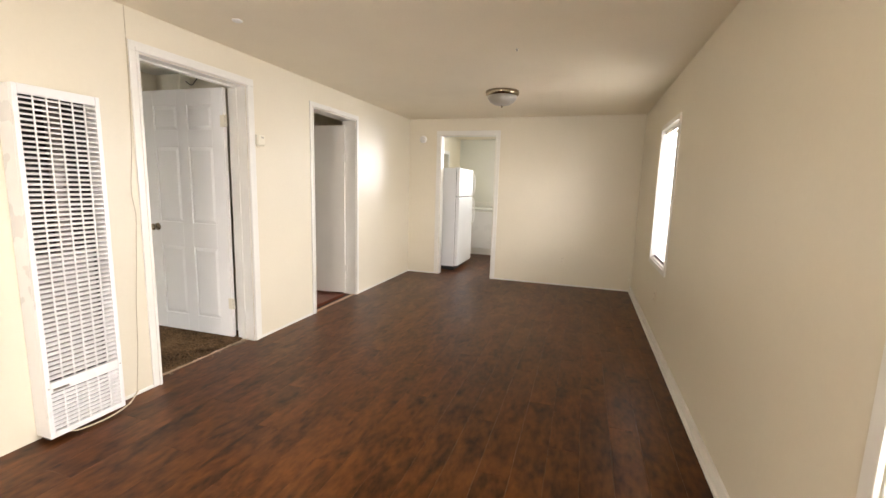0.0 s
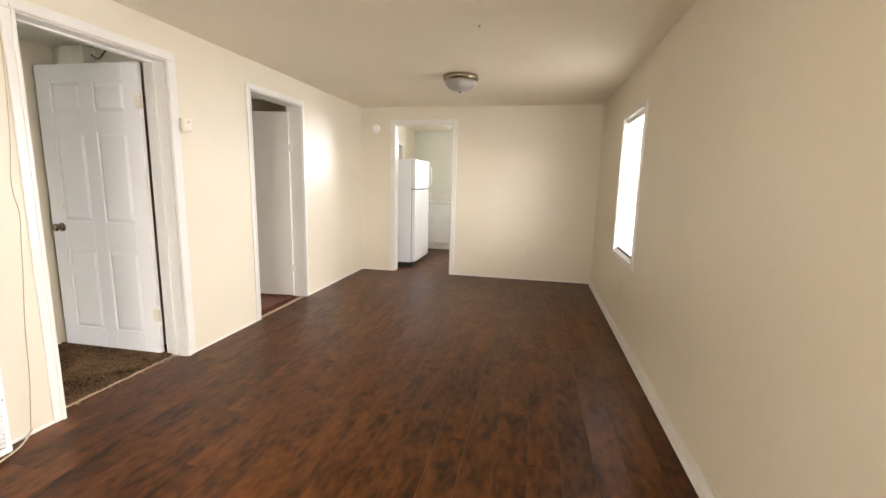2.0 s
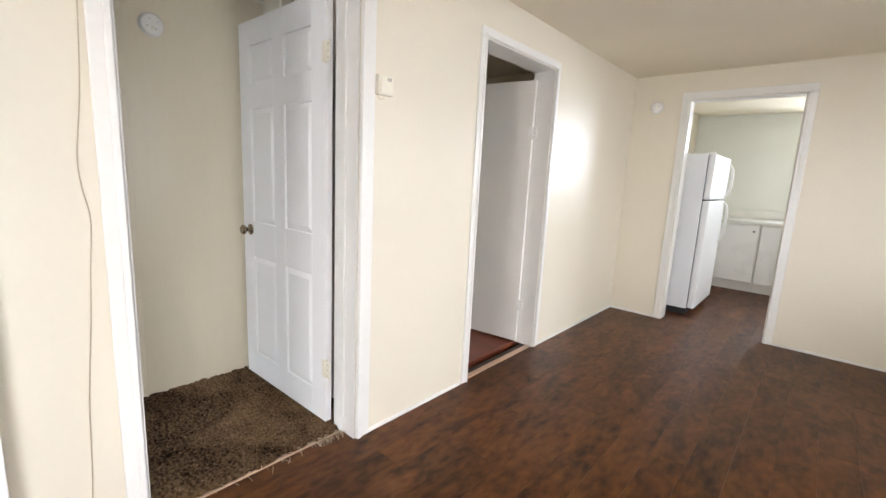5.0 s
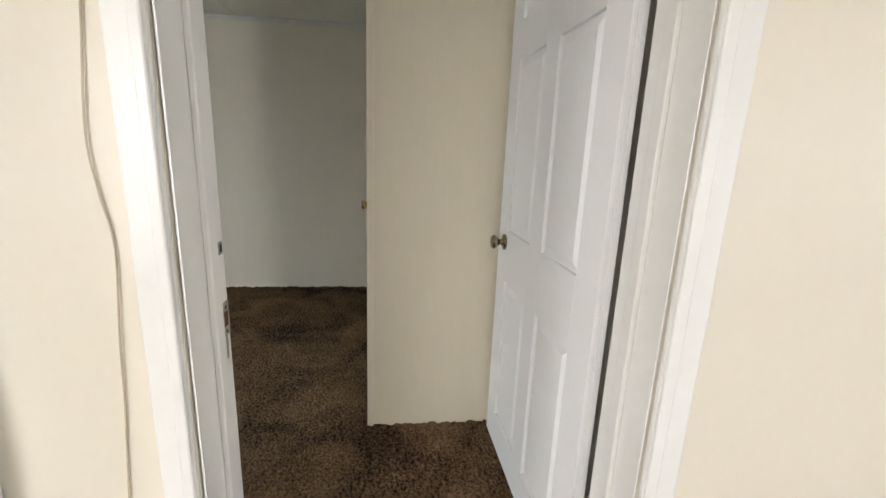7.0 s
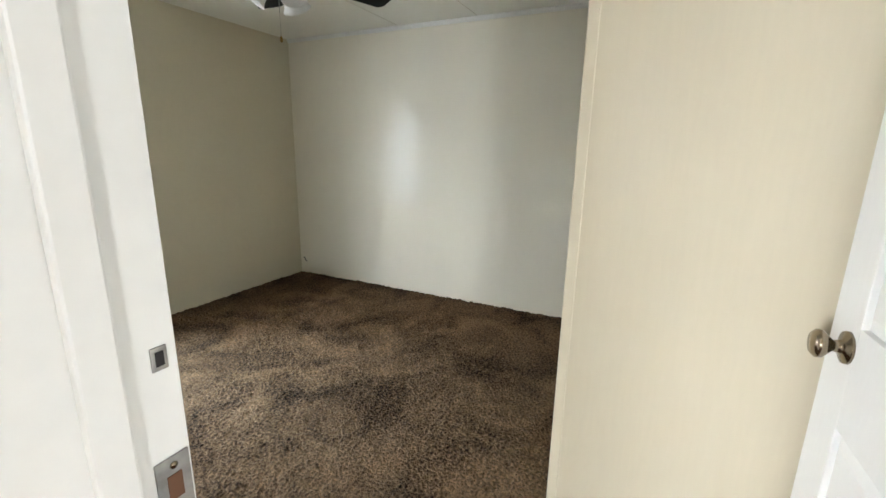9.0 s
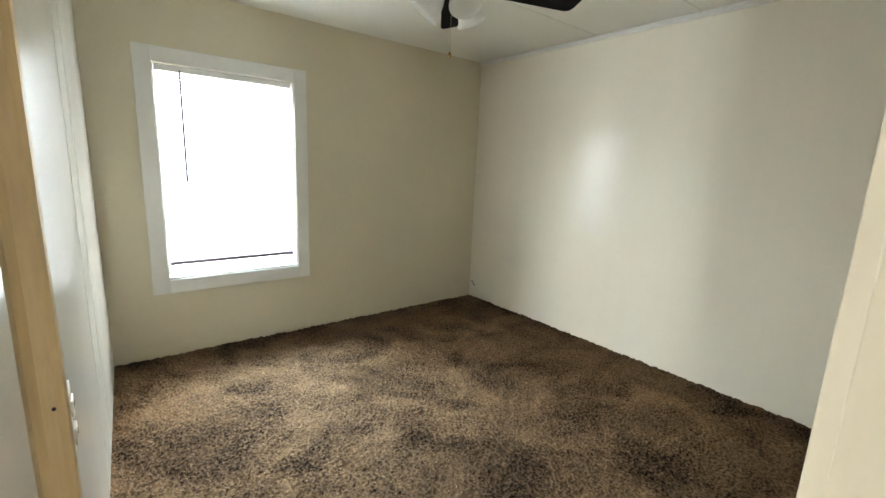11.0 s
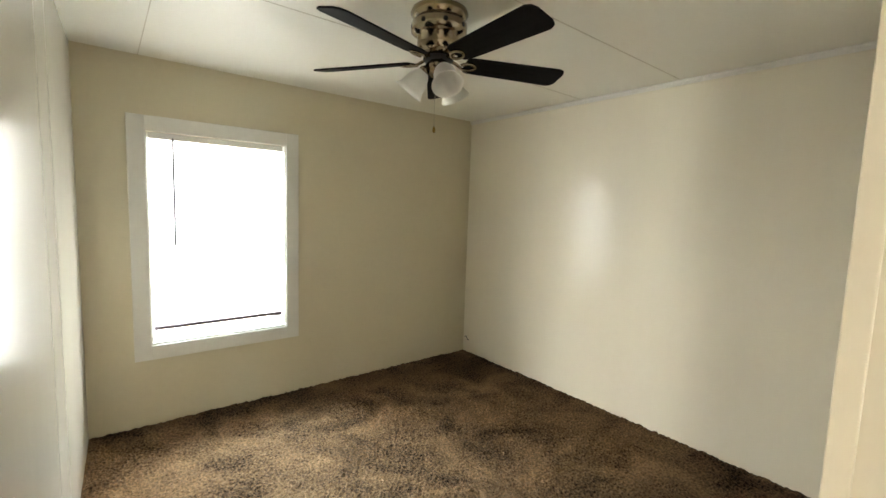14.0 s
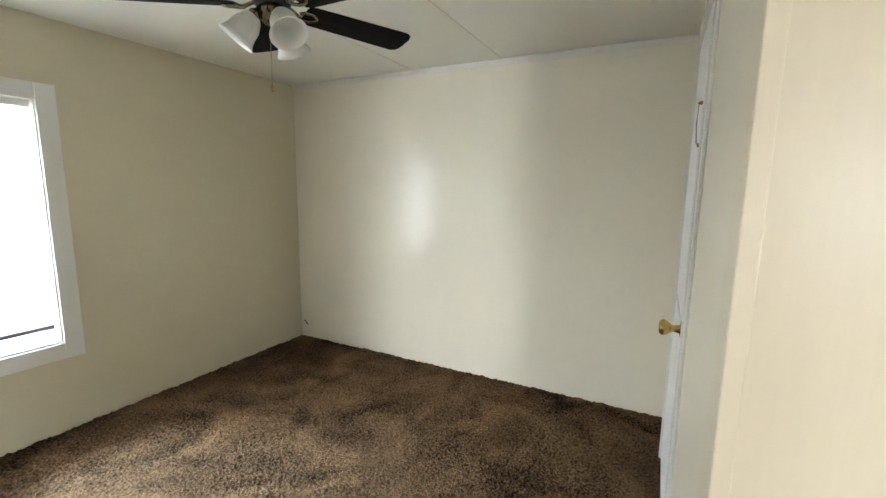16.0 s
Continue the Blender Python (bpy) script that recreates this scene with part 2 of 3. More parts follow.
wall("wall_west", "x", WX, 0.0, (YB, 8.75), [(1.866, 2.705, 0, 2.06), (3.575, 4.395, 0, 2.05), (7.4, 7.9, 1.45, 1.93)], M_WALL,
     "cream painted wall with two open doorways", HL)
wall("wall_far", "y", YF, YF + 0.13, (0.0, XR), [(0.50, 1.31, 0, 2.06)], M_WALL, "cream painted wall with the kitchen doorway", HL)
wall("wall_east", "x", XR, XR + 0.14, (YB, 8.75), [(0.20, 1.045, 0.67, 1.91), (3.78, 4.56, 0.69, 1.91)], M_WALL,
     "cream painted wall with two blind-covered windows", HL)
# unseen wall closing the room; its opening is assumed, to let light in
wall("wall_entrance", "y", YB - 0.14, YB, (WX, XR + 0.14), [(1.40, 2.32, 0, 2.05)], M_WALL, "plain cream wall, unseen, with an assumed entrance opening", HL)
wall("wall_kitchen_back", "y", 8.75, 8.89, (WX, XR + 0.14), [(1.5, 2.4, 1.30, 2.15)], M_KITCHEN, "pale kitchen wall with a window", HL)
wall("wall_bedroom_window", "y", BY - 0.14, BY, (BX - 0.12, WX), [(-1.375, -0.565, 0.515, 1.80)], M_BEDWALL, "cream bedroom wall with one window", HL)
wall("wall_bedroom_far", "x", BX - 0.12, BX, (BY, CY + 0.1), [], M_PANEL, "glossy cream panelled bedroom wall", HL)
wall("wall_closet_side", "y", CY, CY + 0.10, (BX, CX - 0.10), [(-2.66, -1.90, 0, 2.03)], M_WALL, "cream wall beside the closet door", HL)
wall("wall_hall", "x", CX - 0.10, CX, (CY, 3.35), [], M_WALLHALL, "cream hall wall behind the open door", HL)
wall("wall_hall_end", "y", 2.83, 3.05, (CX, WX), [], M_WALL, "plain cream wall at the end of the hall", HL)
wall("wall_bath_side", "y", 3.35, 3.45, (-1.6, WX), [], M_WALL, "plain cream wall of the side room", HL)
wall("wall_bath_end", "y", 5.3, 5.4, (-1.6, WX), [], M_WALL, "plain cream wall of the side room", HL)
wall("wall_bath_back", "x", -1.7, -1.6, (3.35, 5.4), [], M_WALL, "plain cream wall of the side room", HL)
# wall coloured near-black so that the shut closet reads as unlit
wall("wall_closet_back", "y", 2.75, 2.85, (BX, CX - 0.10), [], M_DARK, "closet wall coloured near-black for the unlit closet", HL)

solid("ceiling_living", box((WX, YB - 0.14, HL), (XR + 0.14, 8.89, HL + 0.1)), M_CEIL, "cream painted ceiling with faint stains", "ceiling", "structure")
solid("ceiling_bedroom", box((BX - 0.12, BY - 0.14, HB), (WX, 2.95, HB + 0.07)), M_CEILBED, "off-white bedroom ceiling with panel seams", "ceiling", "structure")
solid("ceiling_side_room", box((-1.7, 3.35, HL), (WX, 5.4, HL + 0.1)), M_CEIL, "plain side room ceiling", "ceiling", "structure")
solid("ceiling_closet", box((BX, CY + 0.1, HL), (CX - 0.1, 2.85, HL + 0.1)), M_CEIL, "plain closet ceiling", "ceiling", "structure")
solid("ground", box((-60, -60, -0.25), (60, 60, -0.12)), M_GROUND, "bare ground outside the house", "ground", "structure")
solid("floor_side_room", box((-1.7, 3.45, -0.1), (WX, 5.3, -0.004)), M_REDWOOD, "glossy red-brown laminate floor", "floor", "structure")
M_SEAM = mat("shadowed_seam_paint", (0.66, 0.61, 0.50), 0.6, vary=0.08, scale=8, bump=0.05)
for ya in (0.31, 0.99):
    solid("ceiling_seam", box((BX + 0.03, ya, HB - 0.0015), (WX - 0.1, ya + 0.004, HB)), M_SEAM, "thin painted joint between ceiling boards", "trim", "structure")
solid("ceiling_seam", box((-0.547, BY, HB - 0.0015), (-0.543, 0.31, HB)), M_SEAM, "thin painted joint between ceiling boards", "trim", "structure")

# crown moulding on the panelled wall
bm = bmesh.new()
bx(bm, (BX, BY, HB - 0.032), (BX + 0.010, CY, HB - 0.001), 0.003)
bx(bm, (BX + 0.010, BY, HB - 0.016), (BX + 0.020, CY, HB - 0.001), 0.004)
solid("trim_crown", bm, M_TRIM, "thin cream crown moulding along the ceiling", "trim", "structure")
# the bedroom side of the living room wall runs out of square
bm = bmesh.new()
bx(bm, (WX - 0.002, BY, 0.0), (WX - 0.0004, 1.80, HB))
for v in bm.verts:
    if v.co.x < WX - 0.001 and v.co.y < 0:
        v.co.x -= 0.082
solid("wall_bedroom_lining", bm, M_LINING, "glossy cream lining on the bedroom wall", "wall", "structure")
for ya in (0.05, 0.30, 1.15):
    xa = WX - 0.002 - 0.082 * (1.80 - ya) / (1.80 - BY)
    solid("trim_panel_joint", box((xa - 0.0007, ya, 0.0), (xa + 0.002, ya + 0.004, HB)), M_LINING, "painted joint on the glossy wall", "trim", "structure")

# baseboards
bm = bmesh.new()
bx(bm, (XR - 0.014, YB, 0.0), (XR, YF, 0.075), 0.004)
bx(bm, (XR - 0.034, YB, 0.0), (XR - 0.014, YF, 0.022), 0.006)
solid("baseboard_east", bm, M_TRIM, "cream painted baseboard along the wall", "baseboard", "structure")
bm = bmesh.new()
bx(bm, (1.385, YF - 0.010, 0.0), (XR - 0.034, YF, 0.02), 0.003)
solid("baseboard_far", bm, M_TRIM, "low cream quarter-round at the floor", "baseboard", "structure")
solid("baseboard_far_short", box((0.0, YF - 0.010, 0.0), (0.43, YF, 0.02), 0.003), M_TRIM, "low cream quarter-round at the floor", "baseboard", "structure")
for y0, y1 in ((2.775, 3.51), (4.45, YF - 0.01), (1.545, 1.805)):
    solid("baseboard_west", box((0.0, y0, 0.0), (0.010, y1, 0.02), 0.003), M_TRIM, "low cream quarter-round at the floor", "baseboard", "structure")


def casing(name, axis, face, out, a, b, top, w, t, label, depth=0.0, wr=0.0):
    """Door trim: two legs and a head with a stepped profile on a wall face; jamb boards line the opening to the depth."""
    th = thing(name, label, "door frame", kind="structure")
    wr = wr or w

    def pc(nm, s0, s1, z0, z1, d0, d1, bev=0.004):
        lo, hi = sorted((face + out * d0, face + out * d1))
        bm = box((lo, s0, z0), (hi, s1, z1), bev) if axis == "x" else box((s0, lo, z0), (s1, hi, z1), bev)
        return part(nm, bm, M_TRIM, th)
    for nm, s0, s1, i0, i1 in (("casing_leg", a - w, a - 0.004, a - w * 0.45, a - 0.004), ("casing_leg", b + 0.004, b + wr, b + 0.004, b + wr * 0.45)):
        pc(nm, s0, s1, 0, top + 0.004, 0, t * 0.65)
        pc("casing_bead", i0 + 0.002, i1 - 0.002, 0, top + 0.004, t * 0.65, t)
    pc("casing_head", a - w, b + wr, top + 0.004, top + w, 0, t * 0.65)
    pc("casing_bead", a - w * 0.45, b + w * 0.45, top + 0.006, top + w * 0.45, t * 0.65, t)
    if depth:
        pc("jamb", a - 0.003, a + 0.004, 0, top, -depth, 0.0, 0.001)
        pc("jamb", b - 0.004, b + 0.003, 0, top, -depth, 0.0, 0.001)
        pc("jamb_head", a + 0.004, b - 0.004, top - 0.004, top + 0.003, -depth, 0.0, 0.001)
    return th


frame1 = casing("door_frame_1", "x", 0.0, 1, 1.866, 2.705, 2.06, 0.062, 0.020, "white moulded door frame, paint yellowed at its edge", 0.166, 0.078)
part("door_stop", box((-0.112, 1.870, 0), (-0.078, 1.882, 2.056), 0.003), M_TRIM, frame1)
part("door_stop", box((-0.112, 2.689, 0), (-0.078, 2.701, 2.056), 0.003), M_TRIM, frame1)
part("door_stop", box((-0.112, 1.882, 2.044), (-0.078, 2.689, 2.056), 0.003), M_TRIM, frame1)
casing("door_frame_2", "x", 0.0, 1, 3.575, 4.395, 2.05, 0.055, 0.018, "white painted door frame of the side room", 0.166)
casing("door_frame_3", "y", YF, -1, 0.50, 1.31, 2.06, 0.068, 0.018, "white painted frame of the kitchen doorway", 0.13)
casing("door_frame_4", "y", CY, -1, -2.66, -1.90, 2.03, 0.06, 0.016, "white painted closet door frame")
solid("trim_hall_corner", box((CX, CY, 0.0), (CX + 0.006, CY + 0.028, HB), 0.002), M_WALLHALL, "cream corner strip at the hall wall's edge", "trim", "structure")


# strike plate and bolt hole in the jamb
st = thing("strike_plate", "worn steel door strike on the white jamb", "strike plate")
part("plate", box((-0.163, 1.870, 0.895), (-0.128, 1.8725, 0.965), 0.001), M_STEEL, st)
part("bolt_hole", box((-0.153, 1.8725, 0.916), (-0.138, 1.8735, 0.945)), mat("rusty_hole", (0.12, 0.05, 0.02), 0.8), st, "rusty dark latch opening")
for z in (0.905, 0.955):
    part("screw", lathe(bmesh.new(), [(0.004, 0), (0.004, 0.0012), (0.0, 0.002)], pose(-0.146, 1.8725, z, -90, 0, 0), 10), M_NICKEL, st)
solid("trim_chipped_paint", box((-0.152, 1.8702, 0.845), (-0.142, 1.8706, 0.893)), M_STEEL, "bare patch where paint has chipped away", "trim", "structure")
bo = thing("bolt_plate", "small steel bolt plate on the white jamb", "strike plate")
part("plate", box((-0.156, 1.870, 1.061), (-0.140, 1.872, 1.086), 0.001), M_STEEL, bo)
part("bolt_hole", box((-0.152, 1.872, 1.066), (-0.144, 1.8728, 1.081)), M_DARK, bo)


# ---- windows ----
def window(name, axis, face, out, a, b, z0, z1, wall_t, trim, label, blind_gap=0.0, wand=False, tilt=20.0, trim_t=0.014):
    """A sash window with flat trim, and a thing of its own: the blind. out: the way into the room."""
    th = thing(name, label, "window", kind="structure")

    def P(s, d, z):
        return (face + out * d, s, z) if axis == "x" else (s, face + out * d, z)

    def pc(nm, s0, s1, d0, d1, za, zb, m, parent, bev=0.003, lab=""):
        p, q = P(s0, d0, za), P(s1, d1, zb)
        lo, hi = tuple(map(min, p, q)), tuple(map(max, p, q))
        return part(nm, box(lo, hi, bev), m, parent, lab)
    fr = pc("window_frame", a - trim, a, 0, trim_t, z0 - trim, z1 + trim, M_TRIM, th)
    pc("window_frame", b, b + trim, 0, trim_t, z0 - trim, z1 + trim, M_TRIM, th)
    pc("window_frame", a, b, 0, trim_t, z1, z1 + trim, M_TRIM, th)
    pc("window_frame", a, b, 0, trim_t, z0 - trim, z0, M_TRIM, th)
    # reveal and sashes
    d0 = -wall_t + 0.01
    pc("window_sill", a + 0.001, b - 0.001, d0, 0.0, z0, z0 + 0.012, M_TRIM, th)
    pc("reveal", a, a + 0.008, d0, 0.0, z0 + 0.012, z1, M_TRIM, th)
    pc("reveal", b - 0.008, b, d0, 0.0, z0 + 0.012, z1, M_TRIM, th)
    zm = (z0 + z1) / 2
    for s0, s1, zz0, zz1 in ((a + 0.008, a + 0.04, z0 + 0.012, z1), (b - 0.04, b - 0.008, z0 + 0.012, z1)):
        pc("sash_stile", s0, s1, d0 + 0.005, d0 + 0.03, zz0, zz1, M_TRIM, th)
    for zz0, zz1 in ((z0 + 0.012, z0 + 0.05), (zm - 0.02, zm + 0.02), (z1 - 0.035, z1)):
        pc("sash_rail", a + 0.04, b - 0.04, d0 + 0.005, d0 + 0.03, zz0, zz1, M_TRIM, th)
    for zz0, zz1 in ((z0 + 0.05, zm - 0.02), (zm + 0.02, z1 - 0.035)):
        g = pc("pane", a + 0.04, b - 0.04, d0 + 0.015, d0 + 0.019, zz0, zz1, M_GLASS, th, 0)
        g.visible_shadow = False
    # blind
    bl = thing("window_blind", "white slatted mini blind lowered in the window", "blind", group="window blinds")
    db = -0.035
    pc("head_rail", a + 0.014, b - 0.014, db - 0.014, db + 0.014, z1 - 0.038, z1 - 0.002, M_WHITEPLASTIC, bl)
    zb = z0 + 0.012 + blind_gap
    pc("bottom_rail", a + 0.02, b - 0.02, db - 0.012, db + 0.012, zb, zb + 0.024, M_RAIL, bl, 0.003, "bottom rail, mauve-grey from backlit shade in its colour")
    slat = bmesh.new()
    L = b - a - 0.04
    for k in range(4):
        u0, u1 = -0.0125 + k * 0.00625, -0.0125 + (k + 1) * 0.00625
        h0, h1 = 0.0022 * (1 - (u0 / 0.0125) ** 2), 0.0022 * (1 - (u1 / 0.0125) ** 2)
        vs = [slat.verts.new(c) for c in ((-L / 2, u0, h0), (L / 2, u0, h0), (L / 2, u1, h1), (-L / 2, u1, h1))]
        slat.faces.new(vs).smooth = True
    me = mesh("slat", slat, M_BLIND)
    n = int((z1 - 0.04 - zb - 0.02) / 0.0205)
    for k in range(n):
        ob = new("slat", me)
        ob.parent = bl
        c = P((a + b) / 2, db, zb + 0.03 + k * 0.0205)
        ob.matrix_local = pose(*c, 0, 0, 90 if axis == "x" else 0) @ pose(0, 0, 0, tilt * random.uniform(0.9, 1.1), random.uniform(-0.15, 0.15), 0)
    for s in (a + 0.12, b - 0.12):
        part("ladder_cord", tube(bmesh.new(), [P(s, db + 0.013, zb + 0.012), P(s, db + 0.013, z1 - 0.03)], 0.0008, 5), M_WHITEPLASTIC, bl)
    if wand:
        s = b - 0.14 if wand == "b" else a + 0.14
        # grey wand with its backlit darkness put into the colour
        part("tilt_wand", tube(bmesh.new(), [P(s, db + 0.03, z1 - 0.68), P(s, db + 0.03, z1 - 0.03)], 0.006, 8), mat("backlit_wand", (0.10, 0.11, 0.13), 0.4, vary=0.05), bl, "grey plastic tilt wand, darkened as if backlit")
    return th


window("window_1", "y", BY, 1, -1.375, -0.565, 0.515, 1.80, 0.14, 0.088, "white framed bedroom window with wide flat trim", 0.07, "b", -43)
window("window_2", "x", XR, -1, 3.78, 4.56, 0.69, 1.91, 0.14, 0.045, "white framed living room window", 0.0, False, -14)
window("window_3", "x", XR, -1, 0.20, 1.045, 0.67, 1.91, 0.14, 0.052, "white framed window near the entrance", 0.0, False, -18)
kw = thing("window_4", "small bright kitchen window with white frame", "window", kind="structure")
for y0, y1, z0, z1 in ((7.34, 7.4, 1.39, 1.99), (7.9, 7.96, 1.39, 1.99), (7.4, 7.9, 1.93, 1.99), (7.4, 7.9, 1.39, 1.45)):
    part("window_frame", box((0.0, y0, z0), (0.022, y1, z1), 0.003), M_TRIM, kw)
part("sash_rail", box((-0.13, 7.4, 1.67), (-0.10, 7.9, 1.71), 0.003), M_TRIM, kw)
part("pane", box((-0.12, 7.4, 1.45), (-0.116, 7.9, 1.67)), M_GLASS, kw).visible_shadow = False
part("pane", box((-0.12, 7.4, 1.71), (-0.116, 7.9, 1.93)), M_GLASS, kw).visible_shadow = False


# ---- doors ----
def knob(parent, m, material, label, long=0.05):
    k = part("door_knob", lathe(bmesh.new(), [(0.0, 0), (0.032, 0.0), (0.031, 0.006), (0.014, 0.010), (0.011, long * 0.55),
                                             (0.018, long * 0.72), (0.027, long * 0.95), (0.028, long * 1.15), (0.021, long * 1.32), (0.0, long * 1.36)], m), material, parent, label)
    return k


def panel_door(name, label, W, H, T, m):
    """A moulded six-panel leaf. Its hinge line is the origin, x runs along its width and y through its thickness."""
    d = thing(name, label, "door", m)
    core = bmesh.new()
    s, ms, r = 0.115, 0.105, 0.013
    rows = ((0.145, 0.745), (0.95, 1.575), (1.71, 1.905))
    cols = ((s, (W - ms) / 2), ((W + ms) / 2, W - s))
    bx(core, (0.0, r, 0.0), (W, T - r, H), 0.001)
    for y0, y1 in ((0.0, r), (T - r, T)):
        for x0, x1 in ((0, s), ((W - ms) / 2, (W + ms) / 2), (W - s, W)):
            bx(core, (x0, y0, 0), (x1, y1, H), 0.0015)
        for z0, z1 in ((0, rows[0][0]), (rows[0][1], rows[1][0]), (rows[1][1], rows[2][0]), (rows[2][1], H)):
            for x0, x1 in cols:
                bx(core, (x0, y0, z0), (x1, y1, z1), 0.0015)
    part("leaf", core, M_DOOR, d)
    for x0, x1 in cols:
        for z0, z1 in rows:
            for side in (0, 1):
                bm = bmesh.new()
                yb, yt = (r, 0.001) if side == 0 else (T - r, T - 0.001)
                g, e = 0.002, 0.030
                lo = [bm.verts.new(c) for c in ((x0 + g, yb, z0 + g), (x1 - g, yb, z0 + g), (x1 - g, yb, z1 - g), (x0 + g, yb, z1 - g))]
                hi = [bm.verts.new(c) for c in ((x0 + e, yt, z0 + e), (x1 - e, yt, z0 + e), (x1 - e, yt, z1 - e), (x0 + e, yt, z1 - e))]
                bm.faces.new(hi)
                for k in range(4):
                    bm.faces.new((lo[k], lo[(k + 1) % 4], hi[(k + 1) % 4], hi[k]))
                bmesh.ops.recalc_face_normals(bm, faces=bm.faces[:])
                part("panel", bm, M_DOOR, d)
    return d


def hinge(parent, m, material=M_PLASTIC):
    bm = bmesh.new()
    bx(bm, (0.0, -0.003, -0.045), (0.034, 0.0, 0.045), 0.001)
    bx(bm, (-0.030, -0.003, -0.045), (-0.003, 0.0, 0.045), 0.001)
    bm.transform(m)
    h = part("hinge", bm, material, parent, "paint-flecked butt hinge")
    part("hinge_pin", lathe(bmesh.new(), [(0.0, -0.05), (0.005, -0.048), (0.005, 0.048), (0.0, 0.05)], m, 10), material, h)
    for z in (-0.028, 0.0, 0.028):
        part("screw", lathe(bmesh.new(), [(0.0035, 0), (0.0035, 0.001), (0, 0.0015)], m @ pose(0.02, -0.003, z, 90, 0, 0), 8), M_STEEL, h)
    return h


# bedroom door, open against the hall wall: hinge at the far jamb
DW = 0.836
md = pose(-0.190, 2.702, 0.02, 0, 0, 180 + 1.2)
d1 = panel_door("door_1", "white six-panel bedroom door standing open over carpet", DW, 2.03, 0.035, md @ pose(0, 0, 0))
knob(d1, pose(DW - 0.085, 0.035, 0.90, -90, 0, 0), M_NICKEL, "satin nickel knob", 0.042)
knob(d1, pose(DW - 0.085, 0.0, 0.90, 90, 0, 0), M_NICKEL, "satin nickel knob", 0.042)
for z in (0.29, 1.775):
    hinge(d1, pose(-0.003, 0.037, z, 0, 0, 180))
part("latch_plate", box((DW, 0.006, 0.87), (DW + 0.0015, 0.029, 0.93), 0.0005), M_STEEL, d1)

# side room door: flat slab open inwards
d2 = thing("door_2", "flat white side room door standing open", "door", pose(-0.132, 4.389, 0.02, 0, 0, 187))
part("leaf", box((0.0, 0.004, 0.0), (0.78, 0.034, 1.97), 0.002), mat("white_slab_paint", (0.78, 0.76, 0.70), 0.35, vary=0.04, scale=2, fine=60, bump=0.08), d2)
for z in (0.30, 1.60):
    hinge(d2, pose(-0.004, 0.037, z, 0, 0, 180), M_TRIM)
knob(d2, pose(0.72, 0.034, 0.93, -90, 0, 0), M_NICKEL, "satin nickel knob", 0.042)

# closet door with a brass knob
d3 = thing("door_3", "white closet door with a brass knob, almost shut", "door", pose(-2.655, CY + 0.012, 0.02, 0, 0, 0))
part("leaf", box((0.0, -0.018, 0.0), (0.75, 0.017, 2.0), 0.002), M_DOOR, d3)
for z0, z1 in ((0.25, 0.9), (1.05, 1.85)):
    part("panel", box((0.13, -0.023, z0), (0.62, -0.0185, z1), 0.004), M_DOOR, d3)
knob(d3, pose(0.69, -0.018, 0.90, 90, 0, 0), M_BRASS, "aged brass knob", 0.055)
hk = thing("door_latch", "small brass hook and eye on the closet frame", "latch", pose(-1.875, CY - 0.018, 1.60))
part("eye", lathe(bmesh.new(), [(0.005, 0), (0.006, 0.004), (0.003, 0.012), (0, 0.014)], pose(0, 0, 0.06, 90, 0, 0), 10), M_BRASS, hk)
part("hook", tube(bmesh.new(), [(0, -0.010, 0.06), (0, -0.012, 0.0), (0, -0.008, -0.06), (0.004, -0.003, -0.065)], 0.002, 6), M_STEEL, hk)
part("plate", lathe(bmesh.new(), [(0.007, 0), (0.006, 0.005), (0, 0.006)], pose(0, 0, -0.065, 90, 0, 0), 10), M_BRASS, hk)

# ---- thresholds and floor edges ----
solid("trim_threshold_side_room", box((-0.05, 3.58, 0.0), (-0.008, 4.39, 0.007), 0.003), M_THRESH, "worn pale wood threshold strip", "threshold", "structure")
solid("trim_threshold_bedroom", box((-0.118, 1.872, -0.002), (-0.094, 2.70, 0.006), 0.002), M_THRESH, "pale worn carpet edge strip", "threshold", "structure")

# ---- wall furnace ----
hx, hy0, hy1, hz0, hz1 = 0.118, 1.183, 1.550, 0.028, 1.742
fur = thing("wall_furnace", "white enamel gas wall furnace with louvred grille", "heater")
bm = bmesh.new()
bx(bm, (0.002, hy0, hz0), (hx - 0.02, hy0 + 0.012, hz1), 0.004)
bx(bm, (0.002, hy1 - 0.012, hz0), (hx - 0.02, hy1, hz1), 0.004)
bx(bm, (0.002, hy0 + 0.012, hz1 - 0.012), (hx - 0.02, hy1 - 0.012, hz1), 0.004)
part("cabinet", bm, M_ENAMEL, fur)
# near-black sheet stands in for the shade behind the louvres
part("inner_shade", box((0.004, hy0 + 0.014, hz0 + 0.01), (0.02, hy1 - 0.014, hz1 - 0.014)), M_DARK, fur, "near-black sheet for the unlit furnace interior")
part("burner_box", box((0.02, hy0 + 0.05, 0.3), (0.05, hy1 - 0.05, 0.95), 0.01), mat("grey_sheet_metal", (0.35, 0.34, 0.33), 0.45, 0.8, vary=0.1, scale=6), fur)
part("vent_pipe", lathe(bmesh.new(), [(0.030, 0.95), (0.030, 1.68)], pose(0.05, (hy0 + hy1) / 2, 0), 16), mat("dull_aluminium", (0.30, 0.28, 0.26), 0.4, 0.7, vary=0.1, scale=9), fur)
